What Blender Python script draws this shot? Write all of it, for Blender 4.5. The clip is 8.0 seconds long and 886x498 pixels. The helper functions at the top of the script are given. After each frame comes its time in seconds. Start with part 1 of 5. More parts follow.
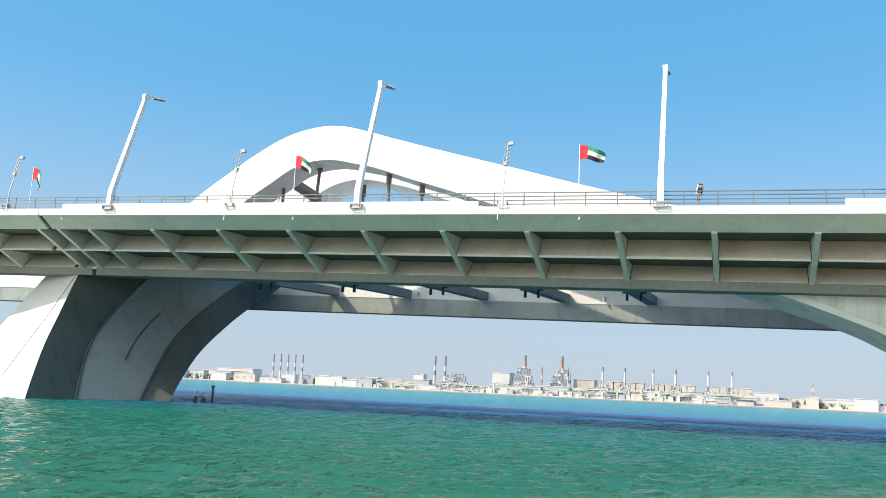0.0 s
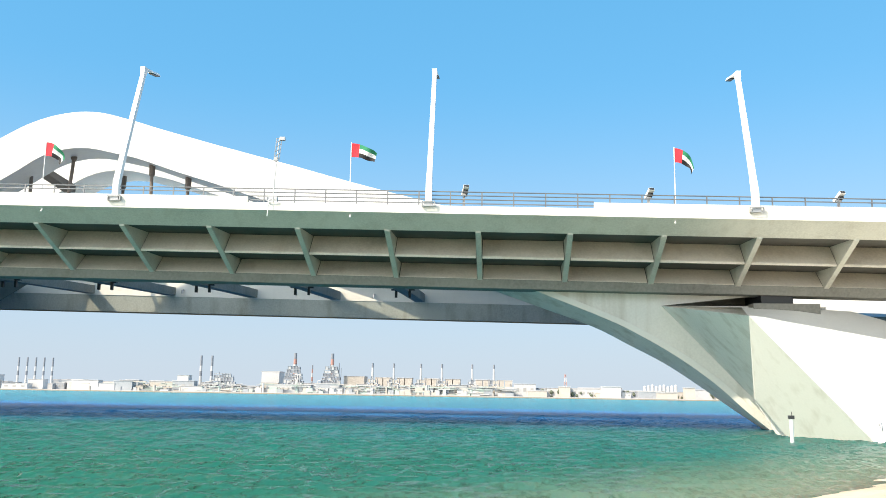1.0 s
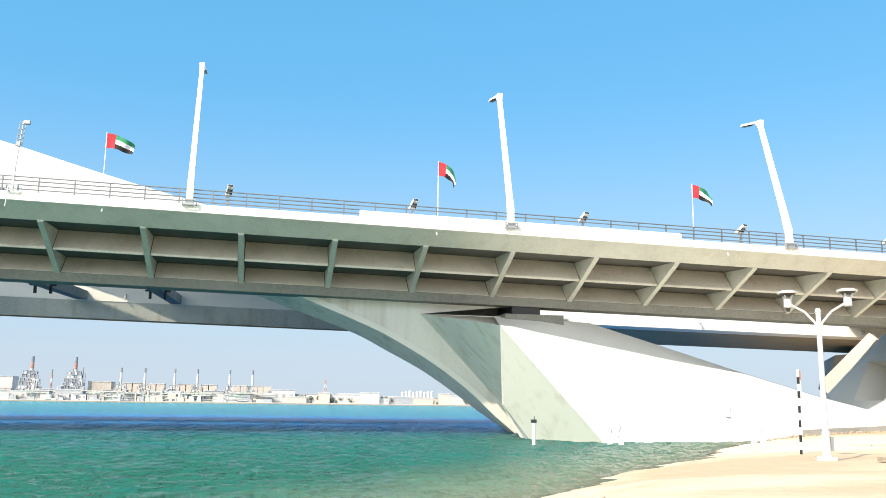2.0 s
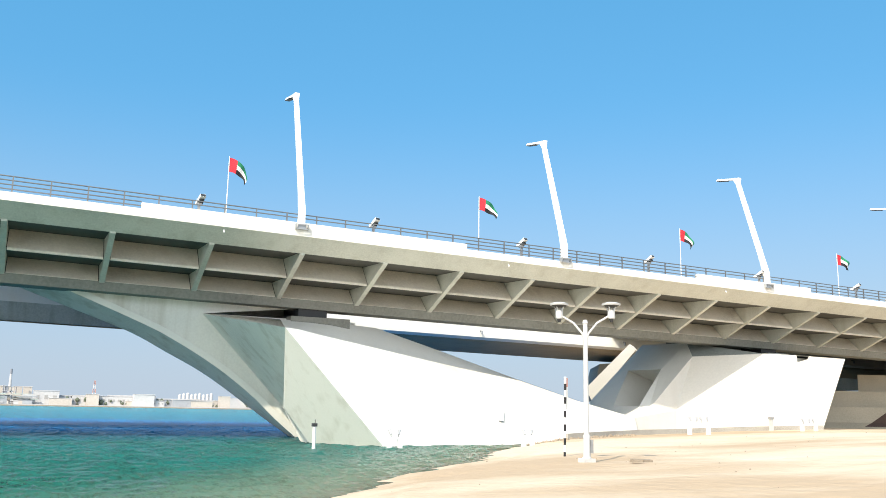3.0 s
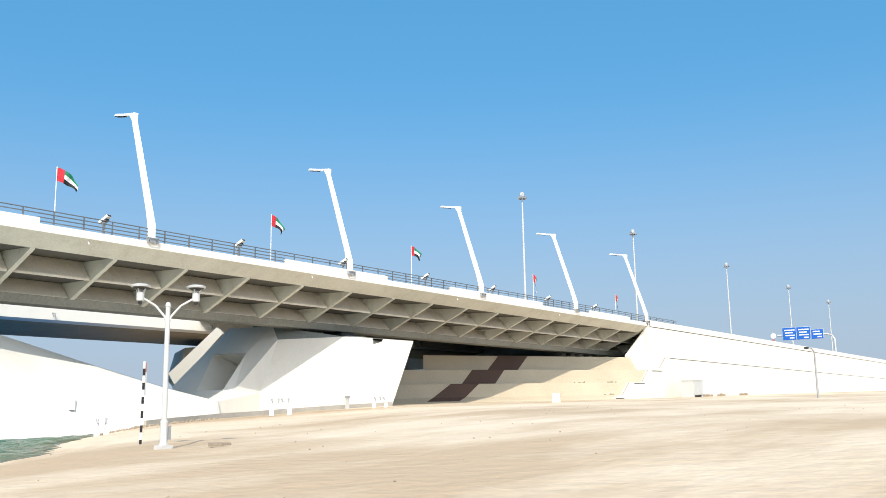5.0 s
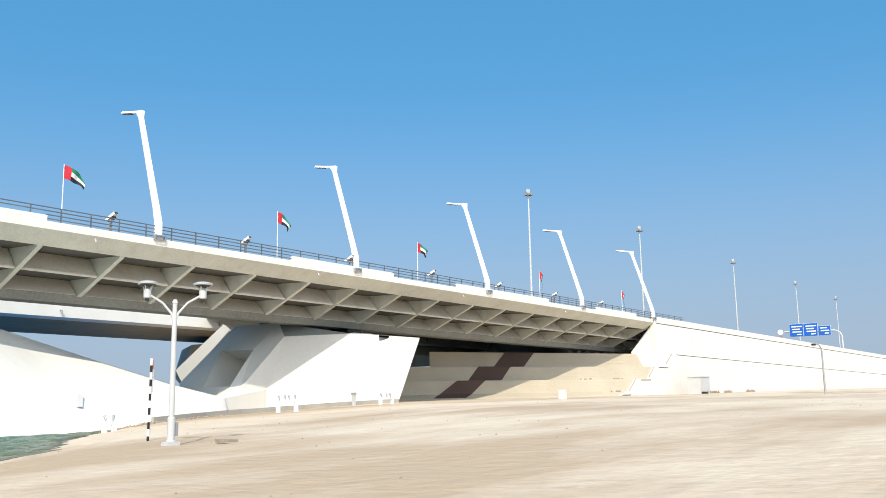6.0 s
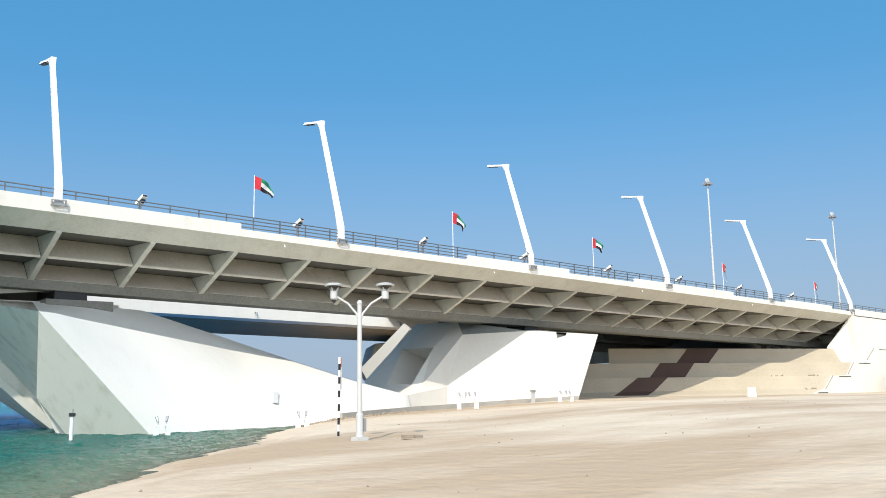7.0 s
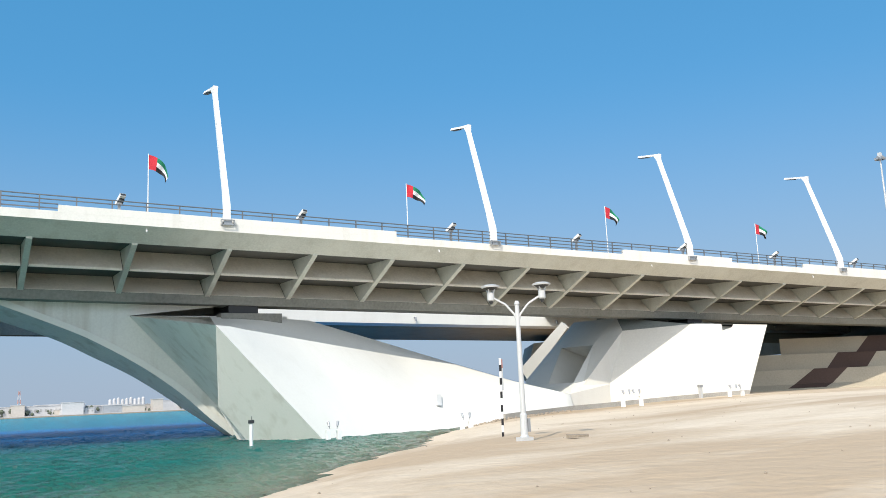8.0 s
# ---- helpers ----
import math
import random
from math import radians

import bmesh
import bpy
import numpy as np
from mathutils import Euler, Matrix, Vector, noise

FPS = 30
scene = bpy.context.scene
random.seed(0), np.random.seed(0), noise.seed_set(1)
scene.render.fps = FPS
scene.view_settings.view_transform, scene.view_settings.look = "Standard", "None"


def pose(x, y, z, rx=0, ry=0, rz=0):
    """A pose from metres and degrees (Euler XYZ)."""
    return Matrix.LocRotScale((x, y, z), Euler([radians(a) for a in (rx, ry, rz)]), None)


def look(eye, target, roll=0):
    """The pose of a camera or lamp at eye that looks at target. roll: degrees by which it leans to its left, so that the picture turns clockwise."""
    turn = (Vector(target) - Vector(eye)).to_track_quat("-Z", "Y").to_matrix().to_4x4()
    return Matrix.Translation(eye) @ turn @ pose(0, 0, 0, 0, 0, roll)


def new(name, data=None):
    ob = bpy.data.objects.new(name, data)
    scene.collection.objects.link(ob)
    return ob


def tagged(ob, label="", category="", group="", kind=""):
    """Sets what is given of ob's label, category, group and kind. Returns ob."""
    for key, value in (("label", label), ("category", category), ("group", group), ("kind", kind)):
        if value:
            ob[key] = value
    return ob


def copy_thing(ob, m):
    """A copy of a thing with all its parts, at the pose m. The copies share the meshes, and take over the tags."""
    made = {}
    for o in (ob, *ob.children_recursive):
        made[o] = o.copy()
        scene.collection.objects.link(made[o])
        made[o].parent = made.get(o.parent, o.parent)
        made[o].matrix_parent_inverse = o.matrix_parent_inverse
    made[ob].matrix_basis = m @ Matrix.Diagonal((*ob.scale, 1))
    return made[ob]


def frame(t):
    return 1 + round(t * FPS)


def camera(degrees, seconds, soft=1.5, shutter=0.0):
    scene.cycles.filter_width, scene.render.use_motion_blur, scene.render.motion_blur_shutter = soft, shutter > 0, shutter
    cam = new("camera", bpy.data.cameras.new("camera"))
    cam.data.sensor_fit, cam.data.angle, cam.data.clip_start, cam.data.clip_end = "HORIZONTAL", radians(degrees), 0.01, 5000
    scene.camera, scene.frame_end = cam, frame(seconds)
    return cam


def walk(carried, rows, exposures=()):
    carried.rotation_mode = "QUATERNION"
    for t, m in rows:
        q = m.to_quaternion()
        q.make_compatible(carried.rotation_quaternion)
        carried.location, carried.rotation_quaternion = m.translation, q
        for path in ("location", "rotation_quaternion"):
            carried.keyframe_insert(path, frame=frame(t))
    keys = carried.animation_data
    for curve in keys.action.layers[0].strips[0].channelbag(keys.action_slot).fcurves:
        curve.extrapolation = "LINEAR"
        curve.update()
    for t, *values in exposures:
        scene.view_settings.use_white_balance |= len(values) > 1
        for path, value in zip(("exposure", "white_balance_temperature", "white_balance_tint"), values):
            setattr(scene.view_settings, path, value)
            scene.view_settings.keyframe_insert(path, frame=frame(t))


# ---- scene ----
# One bridge over a tidal channel, seen from the beach. X runs along the bridge, Y away from the beach, water at z = 0.
cam = camera(53.78, 8.0, soft=0.62)
EYE, ARM = 2.4, 0.35
# seconds, turn to the left from +Y, tilt up, lean
ROWS = [
    (0, 19.10, 9.19, 2.77),
    (0.5, 13.36, 9.35, 2.02),
    (1, 4.02, 9.49, 0.91),
    (1.5, -4.42, 10.22, 0.58),
    (1.7, -7.04, 10.16, 0.49),
    (2.8, -23.26, 10.48, 1.36),
    (3, -25.34, 10.53, 1.04),
    (3.5, -32.53, 10.35, -0.16),
    (4, -41.21, 10.05, -0.93),
    (4.5, -48.33, 9.71, -1.11),
    (4.7, -50.32, 9.61, -1.03),
    (5.2, -52.30, 9.42, -1.00),
    (5.8, -51.95, 9.28, -1.00),
    (6, -51.59, 9.26, -1.01),
    (6.5, -48.99, 9.21, -1.31),
    (7, -40.07, 9.28, -0.96),
    (7.5, -33.48, 9.52, -1.57),
    (8, -29.97, 9.61, -2.63),
]


def stand(turn, tilt, lean):
    """The phone is held at arm's length and swings round the body."""
    a = radians(-turn)
    return pose(ARM * math.sin(a) - 0.2, ARM * math.cos(a) - 0.2, EYE, 90 + tilt, 0, turn) @ pose(0, 0, 0, 0, 0, lean)


walk(cam, [(t, stand(*r)) for t, *r in ROWS], exposures=[(0.0, 0.78, 7600, 10), (0.5, 0.88, 7650, 10), (1.0, 0.95, 7700, 10), (1.5, 1.0, 7700, 10), (3.0, 0.74, 7300, 10), (4.0, 0.64, 7250, 10), (4.7, 0.56, 7100, 10), (5.8, 0.40, 6850, 10), (8.0, 0.34, 6750, 10)])

# ---- light ----
SUN_FROM = Vector((-0.763, -0.647, 0.0)).normalized()
SUN_UP = 41.0
world = bpy.data.worlds.new("sky")
scene.world = world
world.use_nodes = True
wn = world.node_tree
sky = wn.nodes.new("ShaderNodeTexSky")
sky.sky_type = "NISHITA"
sky.sun_disc = False
sky.sun_elevation = radians(SUN_UP)
sky.sun_rotation = math.atan2(SUN_FROM.x, SUN_FROM.y)
sky.air_density, sky.dust_density, sky.ozone_density, sky.altitude = 1.0, 0.05, 4.0, 0
wn.nodes["Background"].inputs[1].default_value = 0.13
# clear air scatters an even blue over the sky's own gradient, and pale haze lies low over the sea
air, haze = wn.nodes.new("ShaderNodeMix"), wn.nodes.new("ShaderNodeMix")
for node, fac, colour in ((air, 0.66, (0.18, 2.06, 4.35, 1)), (haze, 0.0, (2.2, 2.82, 3.75, 1))):
    node.data_type = "RGBA"
    node.inputs[0].default_value, node.inputs[7].default_value = fac, colour
where, up, low = wn.nodes.new("ShaderNodeTexCoord"), wn.nodes.new("ShaderNodeSeparateXYZ"), wn.nodes.new("ShaderNodeMapRange")
low.interpolation_type = "SMOOTHSTEP"
low.inputs[1].default_value, low.inputs[2].default_value, low.inputs[3].default_value, low.inputs[4].default_value = -0.05, 0.36, 1.0, 0.0
wn.links.new(where.outputs["Generated"], up.inputs[0])
wn.links.new(up.outputs[2], low.inputs[0])
wn.links.new(low.outputs[0], haze.inputs[0])
wn.links.new(sky.outputs[0], air.inputs[6])
wn.links.new(air.outputs[2], haze.inputs[6])
to_sun = SUN_FROM * math.cos(radians(SUN_UP)) + Vector((0, 0, math.sin(radians(SUN_UP))))
# hazy air made brighter towards the sun, added behind the view to fill shade
near_sun, glare, lit_air = wn.nodes.new("ShaderNodeVectorMath"), wn.nodes.new("ShaderNodeMapRange"), wn.nodes.new("ShaderNodeMix")
near_sun.operation, glare.interpolation_type, lit_air.data_type, lit_air.blend_type = "DOT_PRODUCT", "SMOOTHSTEP", "RGBA", "ADD"
near_sun.inputs[1].default_value = to_sun
glare.inputs[1].default_value, glare.inputs[2].default_value = 0.34, 1.0
lit_air.inputs[7].default_value = (10.0, 9.6, 9.0, 1)
wn.links.new(where.outputs["Generated"], near_sun.inputs[0])
wn.links.new(near_sun.outputs["Value"], glare.inputs[0])
wn.links.new(glare.outputs[0], lit_air.inputs[0])
wn.links.new(haze.outputs[2], lit_air.inputs[6])
wn.links.new(lit_air.outputs[2], wn.nodes["Background"].inputs[0])
sun = new("sun", bpy.data.lights.new("sun", "SUN"))
sun.data.energy, sun.data.angle, sun.data.color = 2.9, radians(0.5), (1.0, 0.94, 0.84)
sun.matrix_world = look(to_sun * 100, (0, 0, 0))


# ---- materials ----
def material(name, base, rough=0.8, vary=0.12, scale=1.0, bump=0.1, metal=0.0, streak=0.0, stain=None, bump_scale=None):
    """Two scales of noise on the colour, fine relief, and streaks that run down where asked."""
    m = bpy.data.materials.new(name)
    m.use_nodes = True
    n, l = m.node_tree.nodes, m.node_tree.links
    b = n["Principled BSDF"]
    b.inputs["Roughness"].default_value, b.inputs["Metallic"].default_value = rough, metal
    geo = n.new("ShaderNodeNewGeometry")
    big, fine = n.new("ShaderNodeTexNoise"), n.new("ShaderNodeTexNoise")
    big.inputs["Scale"].default_value, big.inputs["Detail"].default_value = 0.35 * scale, 5
    fine.inputs["Scale"].default_value, fine.inputs["Detail"].default_value = 9 * scale, 6
    l.new(geo.outputs["Position"], big.inputs["Vector"]), l.new(geo.outputs["Position"], fine.inputs["Vector"])
    mix = n.new("ShaderNodeMix")
    mix.data_type = "RGBA"
    dark = tuple(c * (1 - 2.2 * vary) for c in base) if stain is None else stain
    mix.inputs[6].default_value, mix.inputs[7].default_value = (*base, 1), (*dark, 1)
    add = n.new("ShaderNodeMath")
    add.operation = "MULTIPLY"
    l.new(big.outputs[0], add.inputs[0]), l.new(fine.outputs[0], add.inputs[1])
    ramp = n.new("ShaderNodeMapRange")
    ramp.inputs[1].default_value, ramp.inputs[2].default_value, ramp.inputs[4].default_value = 0.14, 0.5, 1.0
    l.new(add.outputs[0], ramp.inputs[0]), l.new(ramp.outputs[0], mix.inputs[0])
    colour = mix.outputs[2]
    if streak:
        m2, wave = n.new("ShaderNodeMapping"), n.new("ShaderNodeTexNoise")
        m2.inputs["Scale"].default_value = (1.3 * scale, 1.3 * scale, 0.07 * scale)
        wave.inputs["Scale"].default_value, wave.inputs["Detail"].default_value = 1.0, 4
        l.new(geo.outputs["Position"], m2.inputs[0]), l.new(m2.outputs[0], wave.inputs["Vector"])
        r2 = n.new("ShaderNodeMapRange")
        r2.inputs[1].default_value, r2.inputs[2].default_value, r2.inputs[4].default_value = 0.52, 0.75, streak
        l.new(wave.outputs[0], r2.inputs[0])
        mx = n.new("ShaderNodeMix")
        mx.data_type = "RGBA"
        mx.inputs[7].default_value = (base[0] * 0.5, base[1] * 0.45, base[2] * 0.36, 1)
        l.new(r2.outputs[0], mx.inputs[0]), l.new(colour, mx.inputs[6])
        colour = mx.outputs[2]
    l.new(colour, b.inputs["Base Color"])
    if bump:
        bp, relief = n.new("ShaderNodeBump"), n.new("ShaderNodeTexNoise")
        relief.inputs["Scale"].default_value, relief.inputs["Detail"].default_value = bump_scale or 4 * scale, 8
        l.new(geo.outputs["Position"], relief.inputs["Vector"])
        bp.inputs["Strength"].default_value, bp.inputs["Distance"].default_value = bump, 0.1
        l.new(relief.outputs[0], bp.inputs["Height"]), l.new(bp.outputs[0], b.inputs["Normal"])
    return m


WHITE = material("white_painted_concrete", (0.76, 0.745, 0.69), 0.75, 0.025, 0.6, 0.03, streak=0.08)
PARAPET = material("parapet_paint", (0.77, 0.75, 0.70), 0.7, 0.06, 1.0, 0.05, streak=0.2)
STEEL_DECK = material("painted_deck_steel", (0.62, 0.62, 0.55), 0.55, 0.12, 0.8, 0.05, streak=0.25)
PANEL = material("panel_paint", (0.82, 0.77, 0.67), 0.6, 0.10, 0.6, 0.04, streak=0.3)
STAINED = material("rain_stained_concrete", (0.76, 0.755, 0.70), 0.8, 0.06, 0.6, 0.04, streak=0.5)
TAN_STAIN = material("tan_streaked_concrete", (0.82, 0.79, 0.73), 0.8, 0.03, 0.8, 0.04, streak=0.35)
# underside tone darkened in its base colour to deepen the shade below the decks
SOFFIT = material("shaded_soffit_concrete", (0.27, 0.27, 0.24), 0.85, 0.15, 0.5, 0.15, streak=0.3)
# near-black: the shade inside the deck's recesses is put into this colour
DECK_SHADE = material("shaded_deck_paint", (0.10, 0.098, 0.085), 0.85, 0.2, 0.8, 0.08, streak=0.3)
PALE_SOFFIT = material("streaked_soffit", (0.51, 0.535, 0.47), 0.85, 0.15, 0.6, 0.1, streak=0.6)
# far underside: shade kept in the colour, warmed against the water's blue bounce
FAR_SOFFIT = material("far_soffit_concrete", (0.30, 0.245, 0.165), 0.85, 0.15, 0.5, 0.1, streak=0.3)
# two dark leg tones: shade of the turned-away faces put into the colour
LEG_SHADE = material("shaded_streaked_concrete", (0.135, 0.155, 0.13), 0.85, 0.14, 0.5, 0.1, streak=0.5)
LEG = material("shaded_leg_concrete", (0.33, 0.36, 0.34), 0.8, 0.12, 0.4, 0.1, streak=0.35)
ARCH = material("arch_white_paint", (0.82, 0.82, 0.80), 0.5, 0.04, 0.3, 0.03)
ROAD = material("asphalt", (0.06, 0.06, 0.06), 0.9, 0.1, 1.0, 0.2)
LAMP_WHITE = material("lamp_white_paint", (0.80, 0.80, 0.79), 0.4, 0.04, 2.0, 0.02)
RAIL = material("galvanised_rail", (0.22, 0.23, 0.24), 0.45, 0.1, 3.0, 0.02, metal=0.6)
DARK = material("dark_fitting", (0.035, 0.037, 0.04), 0.5, 0.1, 3.0, 0.03)
GREY = material("grey_metal", (0.42, 0.43, 0.44), 0.4, 0.1, 3.0, 0.03, metal=0.5)
POST = material("post_grey_paint", (0.55, 0.56, 0.56), 0.45, 0.08, 3.0, 0.03)
RUST = material("brown_column", (0.20, 0.165, 0.14), 0.7, 0.15, 1.0, 0.05)
ABUT = material("cream_wall_concrete", (0.78, 0.755, 0.69), 0.85, 0.05, 0.5, 0.1, streak=0.06)
SLOPE = material("cream_paving", (0.52, 0.455, 0.35), 0.9, 0.1, 0.6, 0.15)
BROWN = material("brown_paving", (0.10, 0.062, 0.05), 0.9, 0.12, 0.6, 0.15)
KERB_GREY = material("kerb_concrete", (0.42, 0.40, 0.36), 0.9, 0.15, 1.0, 0.15)
JOINT = material("dark_joint", (0.10, 0.10, 0.09), 0.9, 0.1, 2.0, 0.0)
RED = material("flag_red", (0.62, 0.03, 0.05), 0.8, 0.06, 3.0, 0.02)
GREEN = material("flag_green", (0.01, 0.22, 0.11), 0.8, 0.06, 3.0, 0.02)
FWHITE = material("flag_white", (0.80, 0.80, 0.80), 0.8, 0.04, 3.0, 0.02)
BLACK = material("flag_black", (0.015, 0.015, 0.018), 0.8, 0.06, 3.0, 0.02)
SIGN_BLUE = material("sign_blue", (0.01, 0.13, 0.52), 0.4, 0.05, 1.0, 0.0)
# power station colours greyed and paled: distance haze put into the base colours
PLANT = material("far_plant_steel", (0.36, 0.38, 0.41), 0.7, 0.12, 0.05, 0.0)
PLANT_WHITE = material("far_white_wall", (0.52, 0.515, 0.52), 0.8, 0.08, 0.05, 0.0)
PLANT_TAN = material("far_tan_wall", (0.52, 0.47, 0.42), 0.8, 0.1, 0.05, 0.0)
PLANT_DARK = material("far_dark_boiler", (0.22, 0.235, 0.27), 0.8, 0.12, 0.05, 0.0)
CHIM_RED = material("chimney_red", (0.42, 0.22, 0.19), 0.8, 0.1, 0.05, 0.0)
FAR_TREE = material("far_tree", (0.12, 0.14, 0.10), 0.9, 0.15, 0.1, 0.0)
STONE = material("revetment_stone", (0.36, 0.30, 0.23), 0.9, 0.2, 2.0, 0.3)
PLANT_GREEN = material("far_green_grey_steel", (0.47, 0.55, 0.50), 0.7, 0.12, 0.05, 0.0)
GLASS_DARK = material("far_window", (0.34, 0.33, 0.32), 0.3, 0.05, 1.0, 0.0)


def sand_material():
    """Cream sand with brown drifts, tyre-worn streaks and footprints."""
    m = material("sand", (0.66, 0.55, 0.425), 0.95, 0.12, 0.5, 0.0, stain=(0.55, 0.44, 0.32))
    n, l = m.node_tree.nodes, m.node_tree.links
    geo, b = n.new("ShaderNodeNewGeometry"), n["Principled BSDF"]
    old = b.inputs["Base Color"].links[0].from_socket
    mp, drift, ramp, mix = n.new("ShaderNodeMapping"), n.new("ShaderNodeTexNoise"), n.new("ShaderNodeMapRange"), n.new("ShaderNodeMix")
    mp.inputs["Scale"].default_value, mp.inputs["Rotation"].default_value = (0.035, 0.10, 1), (0, 0, 0.5)
    drift.inputs["Scale"].default_value, drift.inputs["Detail"].default_value, drift.inputs["Roughness"].default_value = 1.0, 7, 0.6
    ramp.inputs[1].default_value, ramp.inputs[2].default_value, ramp.inputs[4].default_value = 0.44, 0.62, 0.8
    mix.data_type = "RGBA"
    mix.inputs[7].default_value = (0.40, 0.285, 0.18, 1)
    l.new(geo.outputs["Position"], mp.inputs[0]), l.new(mp.outputs[0], drift.inputs["Vector"])
    l.new(drift.outputs[0], ramp.inputs[0]), l.new(ramp.outputs[0], mix.inputs[0])
    l.new(old, mix.inputs[6]), l.new(mix.outputs[2], b.inputs["Base Color"])
    bp, a, c = n.new("ShaderNodeBump"), n.new("ShaderNodeTexNoise"), n.new("ShaderNodeTexVoronoi")
    a.inputs["Scale"].default_value, a.inputs["Detail"].default_value = 1.6, 9
    c.inputs["Scale"].default_value = 1.3
    l.new(geo.outputs["Position"], a.inputs["Vector"]), l.new(geo.outputs["Position"], c.inputs["Vector"])
    s = n.new("ShaderNodeMath")
    s.operation = "MULTIPLY_ADD"
    s.inputs[1].default_value = 0.3
    l.new(c.outputs["Distance"], s.inputs[0]), l.new(a.outputs[0], s.inputs[2])
    bp.inputs["Strength"].default_value, bp.inputs["Distance"].default_value = 0.9, 0.12
    l.new(s.outputs[0], bp.inputs["Height"]), l.new(bp.outputs[0], b.inputs["Normal"])
    return m


def water_material():
    """Shallow green near the beach, blue painted in across the decks' shadow, turquoise outside, short wind waves."""
    m = bpy.data.materials.new("sea_water")
    m.use_nodes = True
    n, l = m.node_tree.nodes, m.node_tree.links
    b = n["Principled BSDF"]
    b.inputs["Roughness"].default_value, b.inputs["Specular IOR Level"].default_value = 0.6, 0.0
    b.subsurface_method = "BURLEY"
    b.inputs["Subsurface Weight"].default_value, b.inputs["Subsurface Scale"].default_value, b.inputs["Subsurface Radius"].default_value = 1.0, 6.0, (0.3, 1.0, 1.0)
    geo, sep = n.new("ShaderNodeNewGeometry"), n.new("ShaderNodeSeparateXYZ")
    l.new(geo.outputs["Position"], sep.inputs[0])
    blot, m1 = n.new("ShaderNodeTexNoise"), n.new("ShaderNodeMapping")
    m1.inputs["Scale"].default_value = (0.02, 0.035, 1)
    blot.inputs["Scale"].default_value, blot.inputs["Detail"].default_value = 1.0, 5
    l.new(geo.outputs["Position"], m1.inputs[0]), l.new(m1.outputs[0], blot.inputs["Vector"])
    far = n.new("ShaderNodeMath")
    far.operation = "MULTIPLY_ADD"
    far.inputs[1].default_value = 90.0
    l.new(blot.outputs[0], far.inputs[0]), l.new(sep.outputs[1], far.inputs[2])
    ramp = n.new("ShaderNodeValToRGB")
    e = ramp.color_ramp.elements
    e[0].position, e[0].color = 0.02, (0.030, 0.120, 0.075, 1)
    e[1].position, e[1].color = 0.97, (0.045, 0.235, 0.290, 1)
    # strong blue at 0.235 to 0.31 tints the decks' shadow on the water
    for p, c in ((0.10, (0.012, 0.105, 0.068, 1)), (0.165, (0.010, 0.120, 0.105, 1)), (0.20, (0.006, 0.120, 0.170, 1)), (0.235, (0.004, 0.150, 0.400, 1)), (0.31, (0.005, 0.150, 0.380, 1)), (0.38, (0.012, 0.180, 0.270, 1)), (0.62, (0.028, 0.215, 0.285, 1))):
        k = e.new(p)
        k.color = c
    r = n.new("ShaderNodeMapRange")
    r.inputs[1].default_value, r.inputs[2].default_value = 0, 600
    l.new(far.outputs[0], r.inputs[0]), l.new(r.outputs[0], ramp.inputs[0])
    # the sandy bed shows through within a few metres of the beach
    off, bed, tint = n.new("ShaderNodeVectorMath"), n.new("ShaderNodeMapRange"), n.new("ShaderNodeMix")
    off.operation, bed.interpolation_type, tint.data_type = "DOT_PRODUCT", "SMOOTHSTEP", "RGBA"
    off.inputs[1].default_value = (0.779, -0.628, 0)
    bed.inputs[1].default_value, bed.inputs[2].default_value, bed.inputs[3].default_value, bed.inputs[4].default_value = -19.0, -7.0, 0.0, 0.8
    tint.inputs[7].default_value = (0.20, 0.235, 0.155, 1)
    l.new(geo.outputs["Position"], off.inputs[0]), l.new(off.outputs["Value"], bed.inputs[0])
    l.new(bed.outputs[0], tint.inputs[0]), l.new(ramp.outputs[0], tint.inputs[6]), l.new(tint.outputs[2], b.inputs["Base Color"])
    # short wind waves: two scales of slopes that tip the surface either way
    mp = n.new("ShaderNodeMapping")
    mp.inputs["Scale"].default_value, mp.inputs["Rotation"].default_value = (2.0, 0.85, 1), (0, 0, 0.12)
    l.new(geo.outputs["Position"], mp.inputs[0])
    slope = None
    for size, fine, rough_, steep in ((2.4, 4, 0.6, 1.5), (0.9, 3, 0.5, 0.6), (0.05, 2, 0.5, 0.2)):
        w, mid, sc = n.new("ShaderNodeTexNoise"), n.new("ShaderNodeVectorMath"), n.new("ShaderNodeVectorMath")
        w.inputs["Scale"].default_value, w.inputs["Detail"].default_value, w.inputs["Roughness"].default_value = size, fine, rough_
        mid.operation, sc.operation = "SUBTRACT", "MULTIPLY_ADD"
        mid.inputs[1].default_value = (0.5, 0.5, 0.5)
        sc.inputs[1].default_value, sc.inputs[2].default_value = (steep, steep, 0), (0, 0, 1)
        l.new(mp.outputs[0], w.inputs["Vector"]), l.new(w.outputs["Color"], mid.inputs[0]), l.new(mid.outputs[0], sc.inputs[0])
        l.new(slope or geo.outputs["Normal"], sc.inputs[2])
        slope = sc.outputs[0]
    bp = n.new("ShaderNodeVectorMath")
    bp.operation = "NORMALIZE"
    l.new(slope, bp.inputs[0]), l.new(bp.outputs[0], b.inputs["Normal"])
    gloss, fres, cap, mix = n.new("ShaderNodeBsdfGlossy"), n.new("ShaderNodeFresnel"), n.new("ShaderNodeMapRange"), n.new("ShaderNodeMixShader")
    gloss.inputs["Roughness"].default_value, fres.inputs["IOR"].default_value = 0.1, 1.33
    cap.inputs[1].default_value, cap.inputs[2].default_value, cap.inputs[3].default_value, cap.inputs[4].default_value = 0.0, 0.8, 0.0, 0.44
